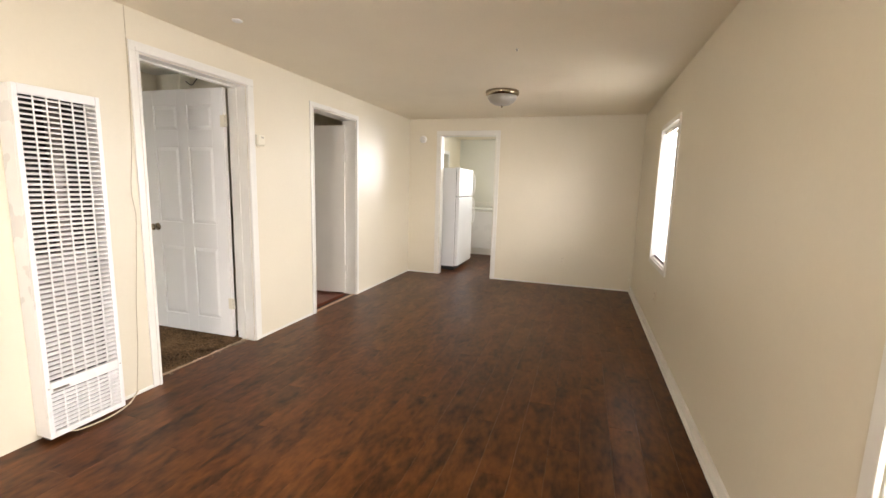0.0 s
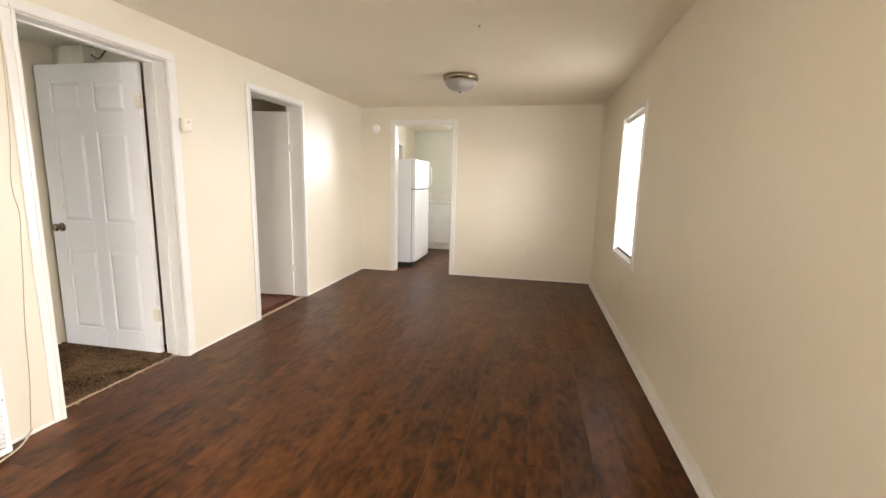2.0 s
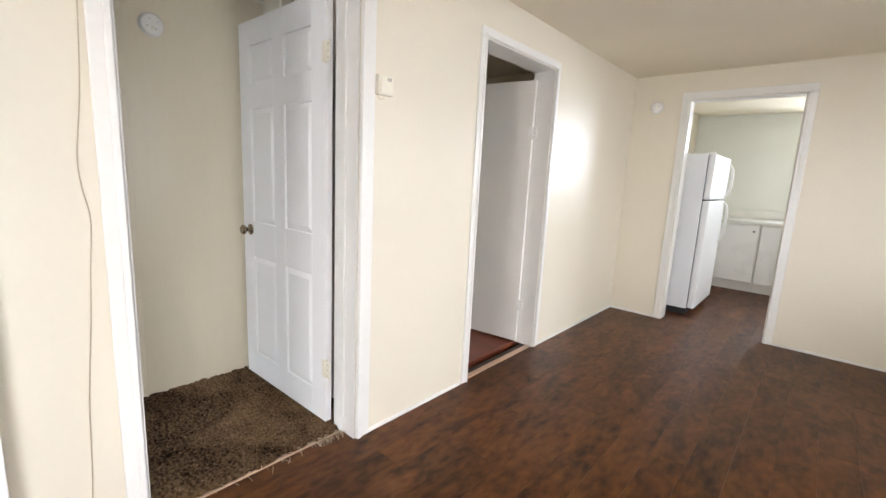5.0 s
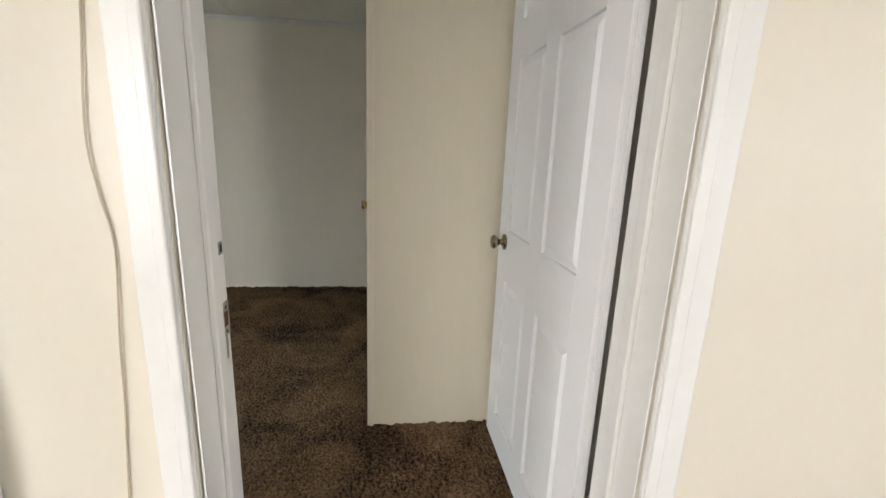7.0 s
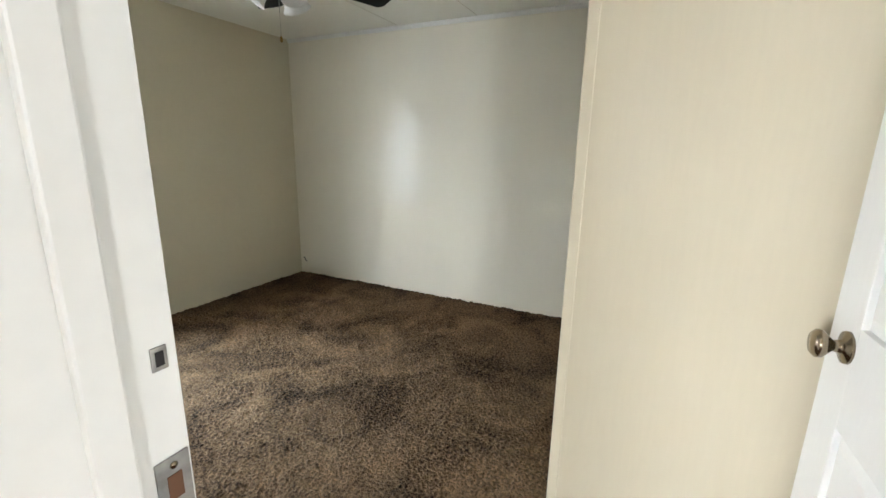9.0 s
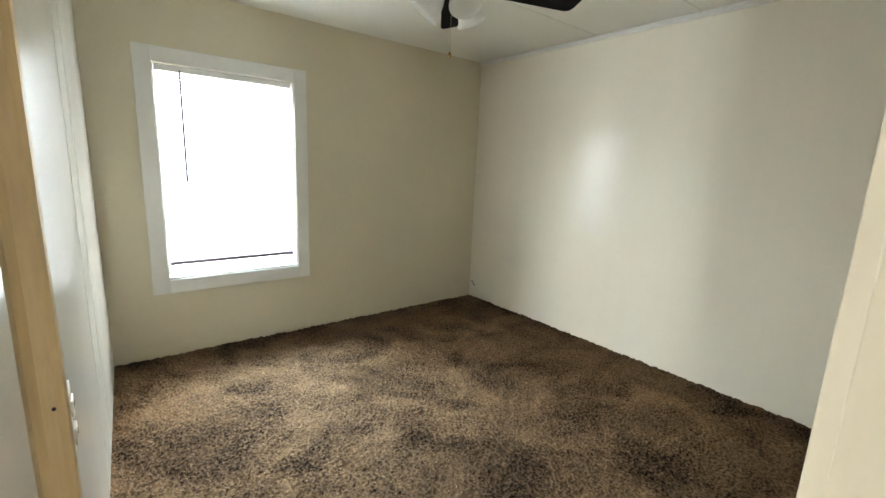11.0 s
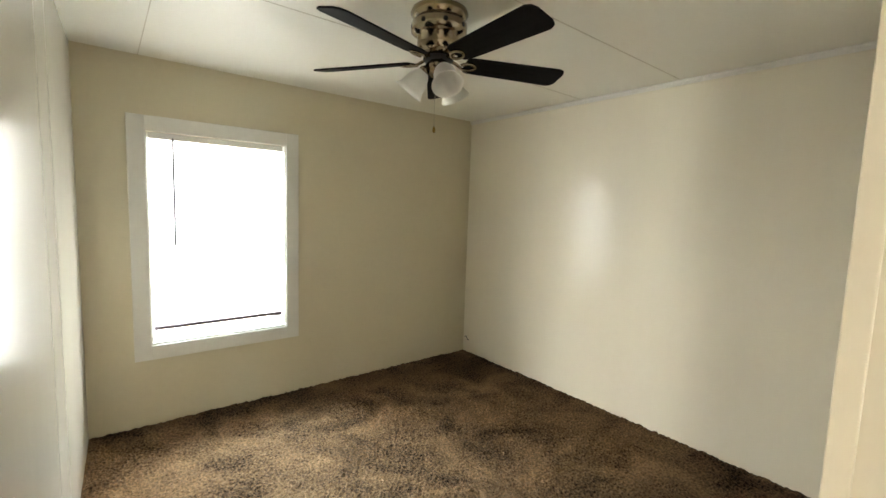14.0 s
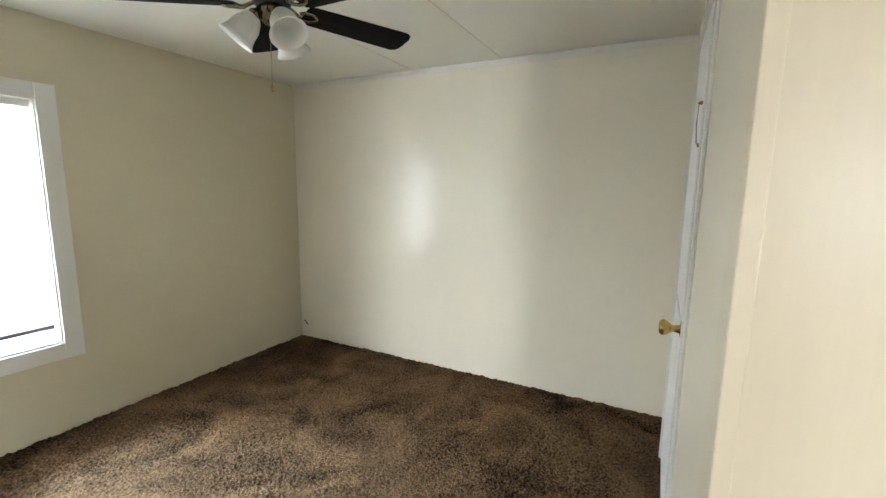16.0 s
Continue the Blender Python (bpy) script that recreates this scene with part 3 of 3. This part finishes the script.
for nm, y0, y1, z0, z1 in (("front_stile", hy0, hy0 + 0.022, hz0, hz1), ("front_stile", hy1 - 0.022, hy1, hz0, hz1),
                           ("front_rail", hy0 + 0.022, hy1 - 0.022, hz1 - 0.045, hz1), ("front_rail", hy0 + 0.022, hy1 - 0.022, 0.262, 0.318),
                           ("front_rail", hy0 + 0.022, hy1 - 0.022, hz0, hz0 + 0.03)):
    part(nm, box((hx - 0.02, y0, z0), (hx, y1, z1), 0.003), M_ENAMEL, fur)
lv = bmesh.new()
w = (hy1 - hy0) / 2 - 0.022
vs = [lv.verts.new(c) for c in ((0, -w, 0), (0, w, 0), (-0.014, w, 0.007), (-0.014, -w, 0.007), (0, -w, -0.0048), (0, w, -0.0048), (-0.014, w, 0.0045), (-0.014, -w, 0.0045))]
for f in ((0, 1, 2, 3), (7, 6, 5, 4), (0, 4, 5, 1), (3, 2, 6, 7), (0, 3, 7, 4), (1, 5, 6, 2)):
    lv.faces.new([vs[k] for k in f])
lme = mesh("louvre", lv, M_ENAMEL)
zs = [0.072 + k * 0.0215 for k in range(9)] + [0.336 + k * 0.0245 for k in range(56)]
for z in zs:
    ob = new("louvre", lme)
    ob.parent = fur
    ob.matrix_local = pose(hx - 0.004, (hy0 + hy1) / 2, z)
for k in range(1, 6):
    y = hy0 + 0.022 + k * (2 * w) / 6
    part("grille_bar", box((hx - 0.0035, y - 0.003, 0.318), (hx + 0.001, y + 0.003, hz1 - 0.045)), M_ENAMEL, fur)
    part("grille_bar", box((hx - 0.0035, y - 0.003, hz0 + 0.03), (hx + 0.001, y + 0.003, 0.262)), M_ENAMEL, fur)
part("name_badge", box((hx, hy0 + 0.03, 0.272), (hx + 0.0015, hy0 + 0.10, 0.284), 0.0005), M_STEEL, fur)
for y in (hy0 + 0.012, hy1 - 0.012):
    part("screw", lathe(bmesh.new(), [(0.004, 0), (0.003, 0.002), (0, 0.003)], pose(hx, y, 0.290, 0, 90, 0), 8), M_STEEL, fur)
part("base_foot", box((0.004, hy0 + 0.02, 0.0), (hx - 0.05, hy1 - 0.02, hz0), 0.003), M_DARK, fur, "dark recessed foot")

# cables
solid("floor_cable", tube(bmesh.new(), smooth_path([(0.05, 1.28, 0.020), (0.10, 1.31, 0.008), (0.12, 1.45, 0.006), (0.085, 1.58, 0.006), (0.03, 1.66, 0.006), (0.014, 1.70, 0.03)]), 0.0045), M_CORD, "cream cable looping over the floor from the furnace", "cable")
solid("wall_cable", tube(bmesh.new(), smooth_path([(0.004, 1.70, 0.03), (0.004, 1.725, 0.30), (0.004, 1.737, 0.57), (0.004, 1.758, 0.82), (0.005, 1.767, 0.96), (0.004, 1.778, 1.11), (0.004, 1.766, 1.20), (0.005, 1.762, 1.29), (0.004, 1.781, 1.48), (0.004, 1.793, 1.75), (0.004, 1.798, 2.05), (0.004, 1.798, 2.298)]), 0.0017), M_TACKED, "thin brownish cable tacked along the door frame", "cable")

# ---- small fixtures ----
th = thing("thermostat", "ivory wall thermostat beside the door frame", "thermostat", pose(0.0, 2.832, 1.662))
part("body", box((0.0, -0.042, -0.042), (0.028, 0.042, 0.042), 0.004), M_PLASTIC, th)
part("cover", box((0.028, -0.036, -0.036), (0.034, 0.036, 0.036), 0.003), M_PLASTIC, th)
for k in range(3):
    part("vent_slot", box((0.034, -0.002 + 0.002 * k, 0.018 + k * 0.005), (0.0345, 0.024, 0.020 + k * 0.005)), M_DARK, th)
part("wire", tube(bmesh.new(), smooth_path([(0.006, -0.030, -0.042), (0.006, -0.024, -0.056), (0.006, -0.004, -0.058), (0.003, 0.006, -0.048)]), 0.0018, 6), M_CORD, th)


def round_detector(m, label):
    d = thing("smoke_detector", label, "smoke detector", m)
    part("base", lathe(bmesh.new(), [(0.0, 0.0), (0.055, 0.0), (0.055, 0.010), (0.0, 0.010)]), M_WHITEPLASTIC, d)
    part("cover", lathe(bmesh.new(), [(0.050, 0.010), (0.050, 0.026), (0.040, 0.034), (0.0, 0.036)]), M_WHITEPLASTIC, d)
    part("test_button", lathe(bmesh.new(), [(0.008, 0.035), (0.008, 0.039), (0.0, 0.040)], pose(0.018, 0, 0), 12), M_PLASTIC, d)
    for k in range(4):
        a = radians(k * 90 + 30)
        part("sounder_slot", box((-0.004, -0.001, 0.0352), (0.004, 0.001, 0.0366)), M_DARK, d, "", pose(0.026 * math.cos(a), 0.026 * math.sin(a), -0.001, 0, 0, math.degrees(a)))
    return d


round_detector(pose(CX, 2.243, 1.947, 0, 90, 0), "round white smoke detector on the hall wall")
round_detector(pose(0.221, YF, 2.011, 90, 0, 0), "round white detector beside the kitchen doorway")

bxo = thing("chime_box", "off-white box mounted high behind the door", "chime box", pose(-0.78, 2.83, 2.125))
part("body", box((-0.11, -0.10, -0.070), (0.09, 0.0, 0.070), 0.005), M_PLASTIC, bxo)
part("lid", box((-0.10, -0.106, -0.06), (0.08, -0.10, 0.06), 0.003), M_PLASTIC, bxo)
part("wire", tube(bmesh.new(), smooth_path([(0.09, -0.04, 0.02), (0.14, -0.03, -0.01), (0.18, -0.02, 0.03), (0.22, -0.006, 0.08)]), 0.004, 6), M_RUBBER, bxo)


def outlet(m, label, plate=M_WHITEPLASTIC):
    o = thing("wall_outlet", label, "outlet", m)
    part("plate", box((0.0, -0.036, -0.058), (0.006, 0.036, 0.058), 0.002), plate, o)
    for z in (-0.026, 0.026):
        r = part("receptacle", box((0.006, -0.017, z - 0.015), (0.010, 0.017, z + 0.015), 0.002), M_PLASTIC if plate is M_WHITEPLASTIC else M_WALL, o)
        part("slot", box((0.0100, -0.008, z - 0.004), (0.0105, -0.006, z + 0.006)), M_DARK, r)
        part("slot", box((0.0100, 0.006, z - 0.004), (0.0105, 0.008, z + 0.006)), M_DARK, r)
    part("screw", lathe(bmesh.new(), [(0.003, 0.006), (0, 0.008)], pose(0, 0, 0, 0, 90, 0), 8), M_STEEL, o)
    return o


outlet(pose(-0.190, 1.045, 0.71, 0, 0, 181.8) @ Matrix.Scale(1.3, 4), "white duplex outlet standing proud of the glossy wall")
outlet(pose(XR, 4.10, 0.40, 0, 0, 180), "cream outlet low on the painted wall", M_WALL)
outlet(pose(2.32, YF, 0.36, 0, 0, -90), "cream outlet low on the far wall", M_WALL)
solid("loose_wire", tube(bmesh.new(), smooth_path([(BX, -0.80, 0.13), (BX + 0.03, -0.79, 0.15), (BX + 0.07, -0.76, 0.19), (BX + 0.10, -0.745, 0.20)]), 0.004), M_RUBBER, "short dark wire end poking from the wall", "wire")
pole = thing("wooden_pole", "slim tan wooden pole standing from carpet to ceiling", "pole", pose(-0.217, 1.525, 0.0, 0, 0, 12))
part("shaft", box((-0.020, -0.018, 0.0), (0.020, 0.018, HB), 0.013), M_POLE, pole)
for z in (0.55, 0.98, 1.62):
    part("nail", lathe(bmesh.new(), [(0.0022, 0.0), (0.0022, 0.0015), (0.0, 0.002)], pose(-0.004, 0.018, z, -90, 0, 0), 8), M_DARK, pole)
solid("corner_cap", box((XR - 0.04, YF - 0.02, 0.15), (XR - 0.015, YF, 0.185), 0.004), M_PLASTIC, "small cream cable cap in the room corner", "cable cap")
for x, y in ((2.033, 3.073),):
    solid("ceiling_hook", lathe(bmesh.new(), [(0.0, 0.0), (0.009, 0.0), (0.007, -0.006), (0.003, -0.014), (0.0, -0.016)], pose(x, y, HL), 10), M_STEEL, "tiny dark screw hook in the ceiling", "hook")
solid("ceiling_patch", lathe(bmesh.new(), [(0.0, 0.0), (0.032, 0.0), (0.028, -0.006), (0.0, -0.008)], pose(0.469, 2.153, HL), 20), M_WHITEPLASTIC, "round white blank plate on the ceiling", "cover plate")

# ---- ceiling lamp of the living room ----
cl = thing("ceiling_lamp", "flush ceiling lamp with nickel ring and frosted bowl", "lamp", pose(1.69, 4.38, HL))
part("canopy", lathe(bmesh.new(), [(0.0, 0.0), (0.165, 0.0), (0.170, -0.012), (0.166, -0.036), (0.150, -0.050), (0.0, -0.050)], n=40), M_NICKEL, cl)
part("bowl", lathe(bmesh.new(), [(0.150, -0.050), (0.142, -0.078), (0.118, -0.108), (0.078, -0.130), (0.03, -0.141), (0.0, -0.142)], n=40), mat("frosted_grey_glass", (0.36, 0.345, 0.31), 0.35, vary=0.03, bump=0.02), cl, "frosted glass bowl, unlit")
part("finial", lathe(bmesh.new(), [(0.0, -0.140), (0.012, -0.142), (0.009, -0.152), (0.004, -0.160), (0.0, -0.162)], n=14), M_NICKEL, cl)

# ---- ceiling fan ----
fan = thing("ceiling_fan", "nickel ceiling fan with five black blades and glass shades", "ceiling fan", pose(-1.482, 0.715, HB))
part("canopy", lathe(bmesh.new(), [(0.0, 0.0), (0.115, 0.0), (0.120, -0.015), (0.108, -0.035), (0.100, -0.045), (0.0, -0.045)], n=36), M_NICKEL, fan)
part("motor", lathe(bmesh.new(), [(0.0, -0.045), (0.108, -0.045), (0.116, -0.056), (0.116, -0.088), (0.100, -0.100), (0.088, -0.106), (0.090, -0.140), (0.082, -0.164), (0.060, -0.180), (0.044, -0.186), (0.0, -0.186)], n=36), M_NICKEL, fan)
for k in range(8):
    part("vent", lathe(bmesh.new(), [(0.0, 0.0), (0.010, 0.0), (0.010, 0.0015), (0.0, 0.0015)], None, 12), M_DARK, fan, "",
         pose(0, 0, -0.072, 0, 0, 45 * k + 20) @ pose(0.1155, 0, 0, 0, 90, 0))
part("flywheel", lathe(bmesh.new(), [(0.0, -0.186), (0.062, -0.186), (0.064, -0.192), (0.060, -0.200), (0.0, -0.200)], n=30), M_RUBBER, fan)
part("switch_housing", lathe(bmesh.new(), [(0.0, -0.200), (0.036, -0.200), (0.040, -0.212), (0.040, -0.246), (0.030, -0.262), (0.0, -0.265)], n=28), M_NICKEL, fan)
blade = bmesh.new()
outline = [(0.118, -0.030), (0.124, -0.046), (0.145, -0.055), (0.548, -0.068), (0.570, -0.058), (0.580, -0.036), (0.580, 0.036), (0.570, 0.058), (0.548, 0.068), (0.145, 0.055), (0.124, 0.046), (0.118, 0.030)]
top = [blade.verts.new((x, y, 0.003)) for x, y in outline]
bot = [blade.verts.new((x, y, -0.003)) for x, y in outline]
blade.faces.new(top)
blade.faces.new(bot[::-1])
for k in range(len(outline)):
    blade.faces.new((top[k], bot[k], bot[(k + 1) % len(outline)], top[(k + 1) % len(outline)]))
bmesh.ops.recalc_face_normals(blade, faces=blade.faces[:])
bme = mesh("blade", blade, M_BLADE)
iron = bmesh.new()
tube(iron, smooth_path([(0.045, 0, 0.014), (0.075, 0.0, 0.002), (0.098, 0.008, -0.008), (0.120, 0.022, -0.007), (0.148, 0.020, -0.0065), (0.166, 0.0, -0.0065), (0.148, -0.020, -0.0065), (0.120, -0.022, -0.007), (0.098, -0.008, -0.008)]), 0.0065, 8)
ime = mesh("blade_iron", iron, M_NICKEL)
for k in range(5):
    mb = pose(0, 0, -0.200, 0, 0, 231.2 + 72 * k) @ pose(0, 0, 0, -14, 0, 0)
    b = new("blade", bme)
    b.parent = fan
    b.matrix_local = mb
    i = new("blade_iron", ime)
    i.parent = fan
    i.matrix_local = mb
for k in range(3):
    a = 72 + 120 * k
    ms = pose(0, 0, -0.222, 0, 0, a) @ pose(0.046, 0, 0, 0, 142, 0)
    arm = part("lamp_arm", lathe(bmesh.new(), [(0.010, -0.03), (0.012, 0.0), (0.022, 0.010), (0.024, 0.028), (0.0, 0.030)], ms, 14), M_NICKEL, fan)
    part("shade", lathe(bmesh.new(), [(0.022, 0.022), (0.034, 0.036), (0.046, 0.062), (0.049, 0.090), (0.054, 0.110), (0.066, 0.128), (0.062, 0.127), (0.050, 0.110), (0.045, 0.090), (0.042, 0.062), (0.030, 0.038), (0.0, 0.030)], ms, 24), M_FROST, fan, "frosted white glass tulip shade")
ch = part("pull_chain", tube(bmesh.new(), [(0.0, -0.012, -0.258), (0.001, -0.014, -0.35), (0.001, -0.014, -0.465)], 0.0013, 6), M_STEEL, fan)
part("chain_fob", lathe(bmesh.new(), [(0.0, -0.492), (0.006, -0.487), (0.007, -0.477), (0.003, -0.465), (0.0, -0.463)], pose(0.001, -0.014, 0), 10), M_BRASS, ch)

# ---- kitchen ----
fg = thing("refrigerator", "white top-freezer refrigerator beside the kitchen doorway", "refrigerator", pose(0.035, 6.37, 0.0))
part("cabinet", box((0.0, 0.0, 0.06), (0.60, 0.84, 1.615), 0.008), M_FRIDGE, fg)
part("freezer_door", box((0.606, 0.0, 1.175), (0.665, 0.84, 1.615), 0.012), M_FRIDGE, fg)
part("fridge_door", box((0.606, 0.0, 0.07), (0.665, 0.84, 1.160), 0.012), M_FRIDGE, fg)
part("gasket", box((0.600, 0.015, 0.08), (0.606, 0.825, 1.60)), M_RUBBER, fg)
part("kick_grille", box((0.05, 0.01, 0.0), (0.60, 0.83, 0.06), 0.003), M_RUBBER, fg, "black kick plate")
for z0, z1 in ((1.20, 1.55), (0.70, 1.14)):
    part("door_handle", tube(bmesh.new(), smooth_path([(0.66, 0.78, z0), (0.70, 0.78, z0 + 0.05), (0.712, 0.78, (z0 + z1) / 2), (0.70, 0.78, z1 - 0.05), (0.66, 0.78, z1)]), 0.013), M_ENAMEL, fg)
part("top_hinge", box((0.57, 0.02, 1.615), (0.65, 0.07, 1.63), 0.003), M_ENAMEL, fg)


def base_cabinet(x0, x1, group):
    c = thing("base_cabinet", "white painted kitchen base cabinet with plain door", "cabinet", pose(x0, 8.10, 0.0), group)
    w = x1 - x0
    part("body", box((0.0, 0.02, 0.10), (w, 0.64, 0.87)), M_TRIM, c)
    part("toe_kick", box((0.0, 0.07, 0.0), (w, 0.6, 0.10)), M_TRIM, c)
    d = part("door", box((0.012, 0.0, 0.13), (w - 0.012, 0.019, 0.85), 0.004), M_ENAMEL, c)
    part("handle", lathe(bmesh.new(), [(0.006, 0), (0.006, 0.012), (0.014, 0.02), (0, 0.026)], pose(w - 0.06, 0.0, 0.78, 90, 0, 0), 12), M_NICKEL, d)
    return c


for x0, x1 in ((0.02, 0.45), (0.455, 0.99), (0.995, 1.5), (1.505, 2.0), (2.005, 2.6), (2.605, 3.22)):
    base_cabinet(x0, x1, "kitchen base cabinets")
solid("kitchen_worktop", box((0.004, 8.075, 0.872), (3.225, 8.748, 0.91), 0.006), M_COUNTER, "pale laminate worktop along the kitchen wall", "worktop")
solid("backsplash", box((0.004, 8.735, 0.91), (3.225, 8.749, 1.02), 0.003), M_COUNTER, "pale laminate upstand behind the worktop", "backsplash")
kb = thing("window_5", "bright kitchen window with white frame", "window", kind="structure")
for a, b in (((1.44, 8.735, 1.25), (1.5, 8.75, 2.21)), ((2.4, 8.735, 1.25), (2.46, 8.75, 2.21)), ((1.5, 8.735, 2.15), (2.4, 8.75, 2.21)), ((1.5, 8.735, 1.25), (2.4, 8.75, 1.30))):
    part("window_frame", box(a, b, 0.003), M_TRIM, kb)
part("sash_rail", box((1.935, 8.80, 1.30), (1.965, 8.83, 2.15), 0.003), M_TRIM, kb)

# ---- carpet: a sheet of uneven pile, bedroom and hall ----
def carpet():
    step = 0.013
    x0, x1, y0, y1 = BX - 0.03, -0.096, BY - 0.03, 2.86
    nx, ny = int((x1 - x0) / step), int((y1 - y0) / step)
    verts, faces, idx = [], [], {}
    for j in range(ny + 1):
        for i in range(nx + 1):
            x, y = x0 + (x1 - x0) * i / nx, y0 + (y1 - y0) * j / ny
            if x > WX - 0.01 and not (1.868 < y < 2.702):
                continue
            if y > CY + 0.03 and x < CX - 0.03:
                continue
            edge = 0.010 * noise.noise((y * 9, 0, 3)) if x > -0.12 else 0
            h = 0.006 + 0.005 * noise.noise((x * 5, y * 5, 0)) + 0.005 * noise.noise((x * 27, y * 27, 4)) + random.uniform(0, 0.013)
            idx[i, j] = len(verts)
            verts.append((x + edge + random.uniform(-0.004, 0.004), y + random.uniform(-0.004, 0.004), h))
    for (i, j) in idx:
        q = (idx[i, j], idx.get((i + 1, j)), idx.get((i + 1, j + 1)), idx.get((i, j + 1)))
        if None not in q:
            faces.append(q)
    me = bpy.data.meshes.new("carpet")
    me.from_pydata(verts, [], faces)
    me.materials.append(M_CARPET)
    me.polygons.foreach_set("use_smooth", [True] * len(me.polygons))
    return tagged(new("carpet", me), "worn brown shag carpet with darker blotches", "carpet", kind="structure")


carpet()
solid("floor_bedroom", box((BX - 0.12, BY - 0.14, -0.1), (-0.10, 3.05, -0.006)), M_SUB, "dark sub floor under the carpet", "floor", "structure")
fr = bmesh.new()
for k in range(70):
    y = random.uniform(2.50, 2.70) if k < 45 else random.uniform(1.88, 2.7)
    x = -0.105 + random.uniform(-0.02, 0.03)
    a = random.uniform(-0.8, 0.8)
    tube(fr, [(x, y, 0.006), (x + 0.02, y + 0.01 * a, 0.012), (x + 0.03 + random.uniform(0, 0.015), y + 0.03 * a, 0.004)], 0.0012, 4)
tagged(solid("frayed_carpet_edge", fr, mat("pale_jute_fibre", (0.45, 0.36, 0.25), 0.9, vary=0.15, bump=0), "pale frayed fibres at the carpet's edge", "carpet fringe"), kind="stuff")

# ---- plank floor of living room and kitchen ----
fl = solid("floor", box((-0.10, YB - 0.14, -0.1), (XR, 8.75, -0.004)), M_SUB, "dark walnut vinyl plank floor, worn", "floor", "structure")
pw, pl = 0.1545, 1.22
cache = {}
for i in range(21):
    off = (i * 0.37) % 1.0 * pl
    y = YB - off
    x0, x1 = i * pw, min((i + 1) * pw, XR)
    while y < 8.75:
        ya, yb = max(y, YB), min(y + pl, 8.75)
        if yb - ya > 0.02:
            key = (round(yb - ya, 3), round(x1 - x0, 3))
            if key not in cache:
                cache[key] = mesh("plank", box((0.0004, 0.0004, -0.004), (x1 - x0 - 0.0004, yb - ya - 0.0004, 0.0), 0.0003), M_PLANK)
            ob = new("plank", cache[key])
            ob.parent = fl
            ob.matrix_local = pose(x0, ya, 0.0)
        y += pl
for ya, yb in ((1.872, 2.70), (3.58, 4.39)):
    ob = new("plank", mesh("plank", box((0.0, 0.0, -0.004), (0.093 if ya < 2 else 0.05, yb - ya, -0.0005)), M_PLANK))
    ob.parent = fl
    ob.matrix_local = pose(-0.093 if ya < 2 else -0.05, ya, 0.0)
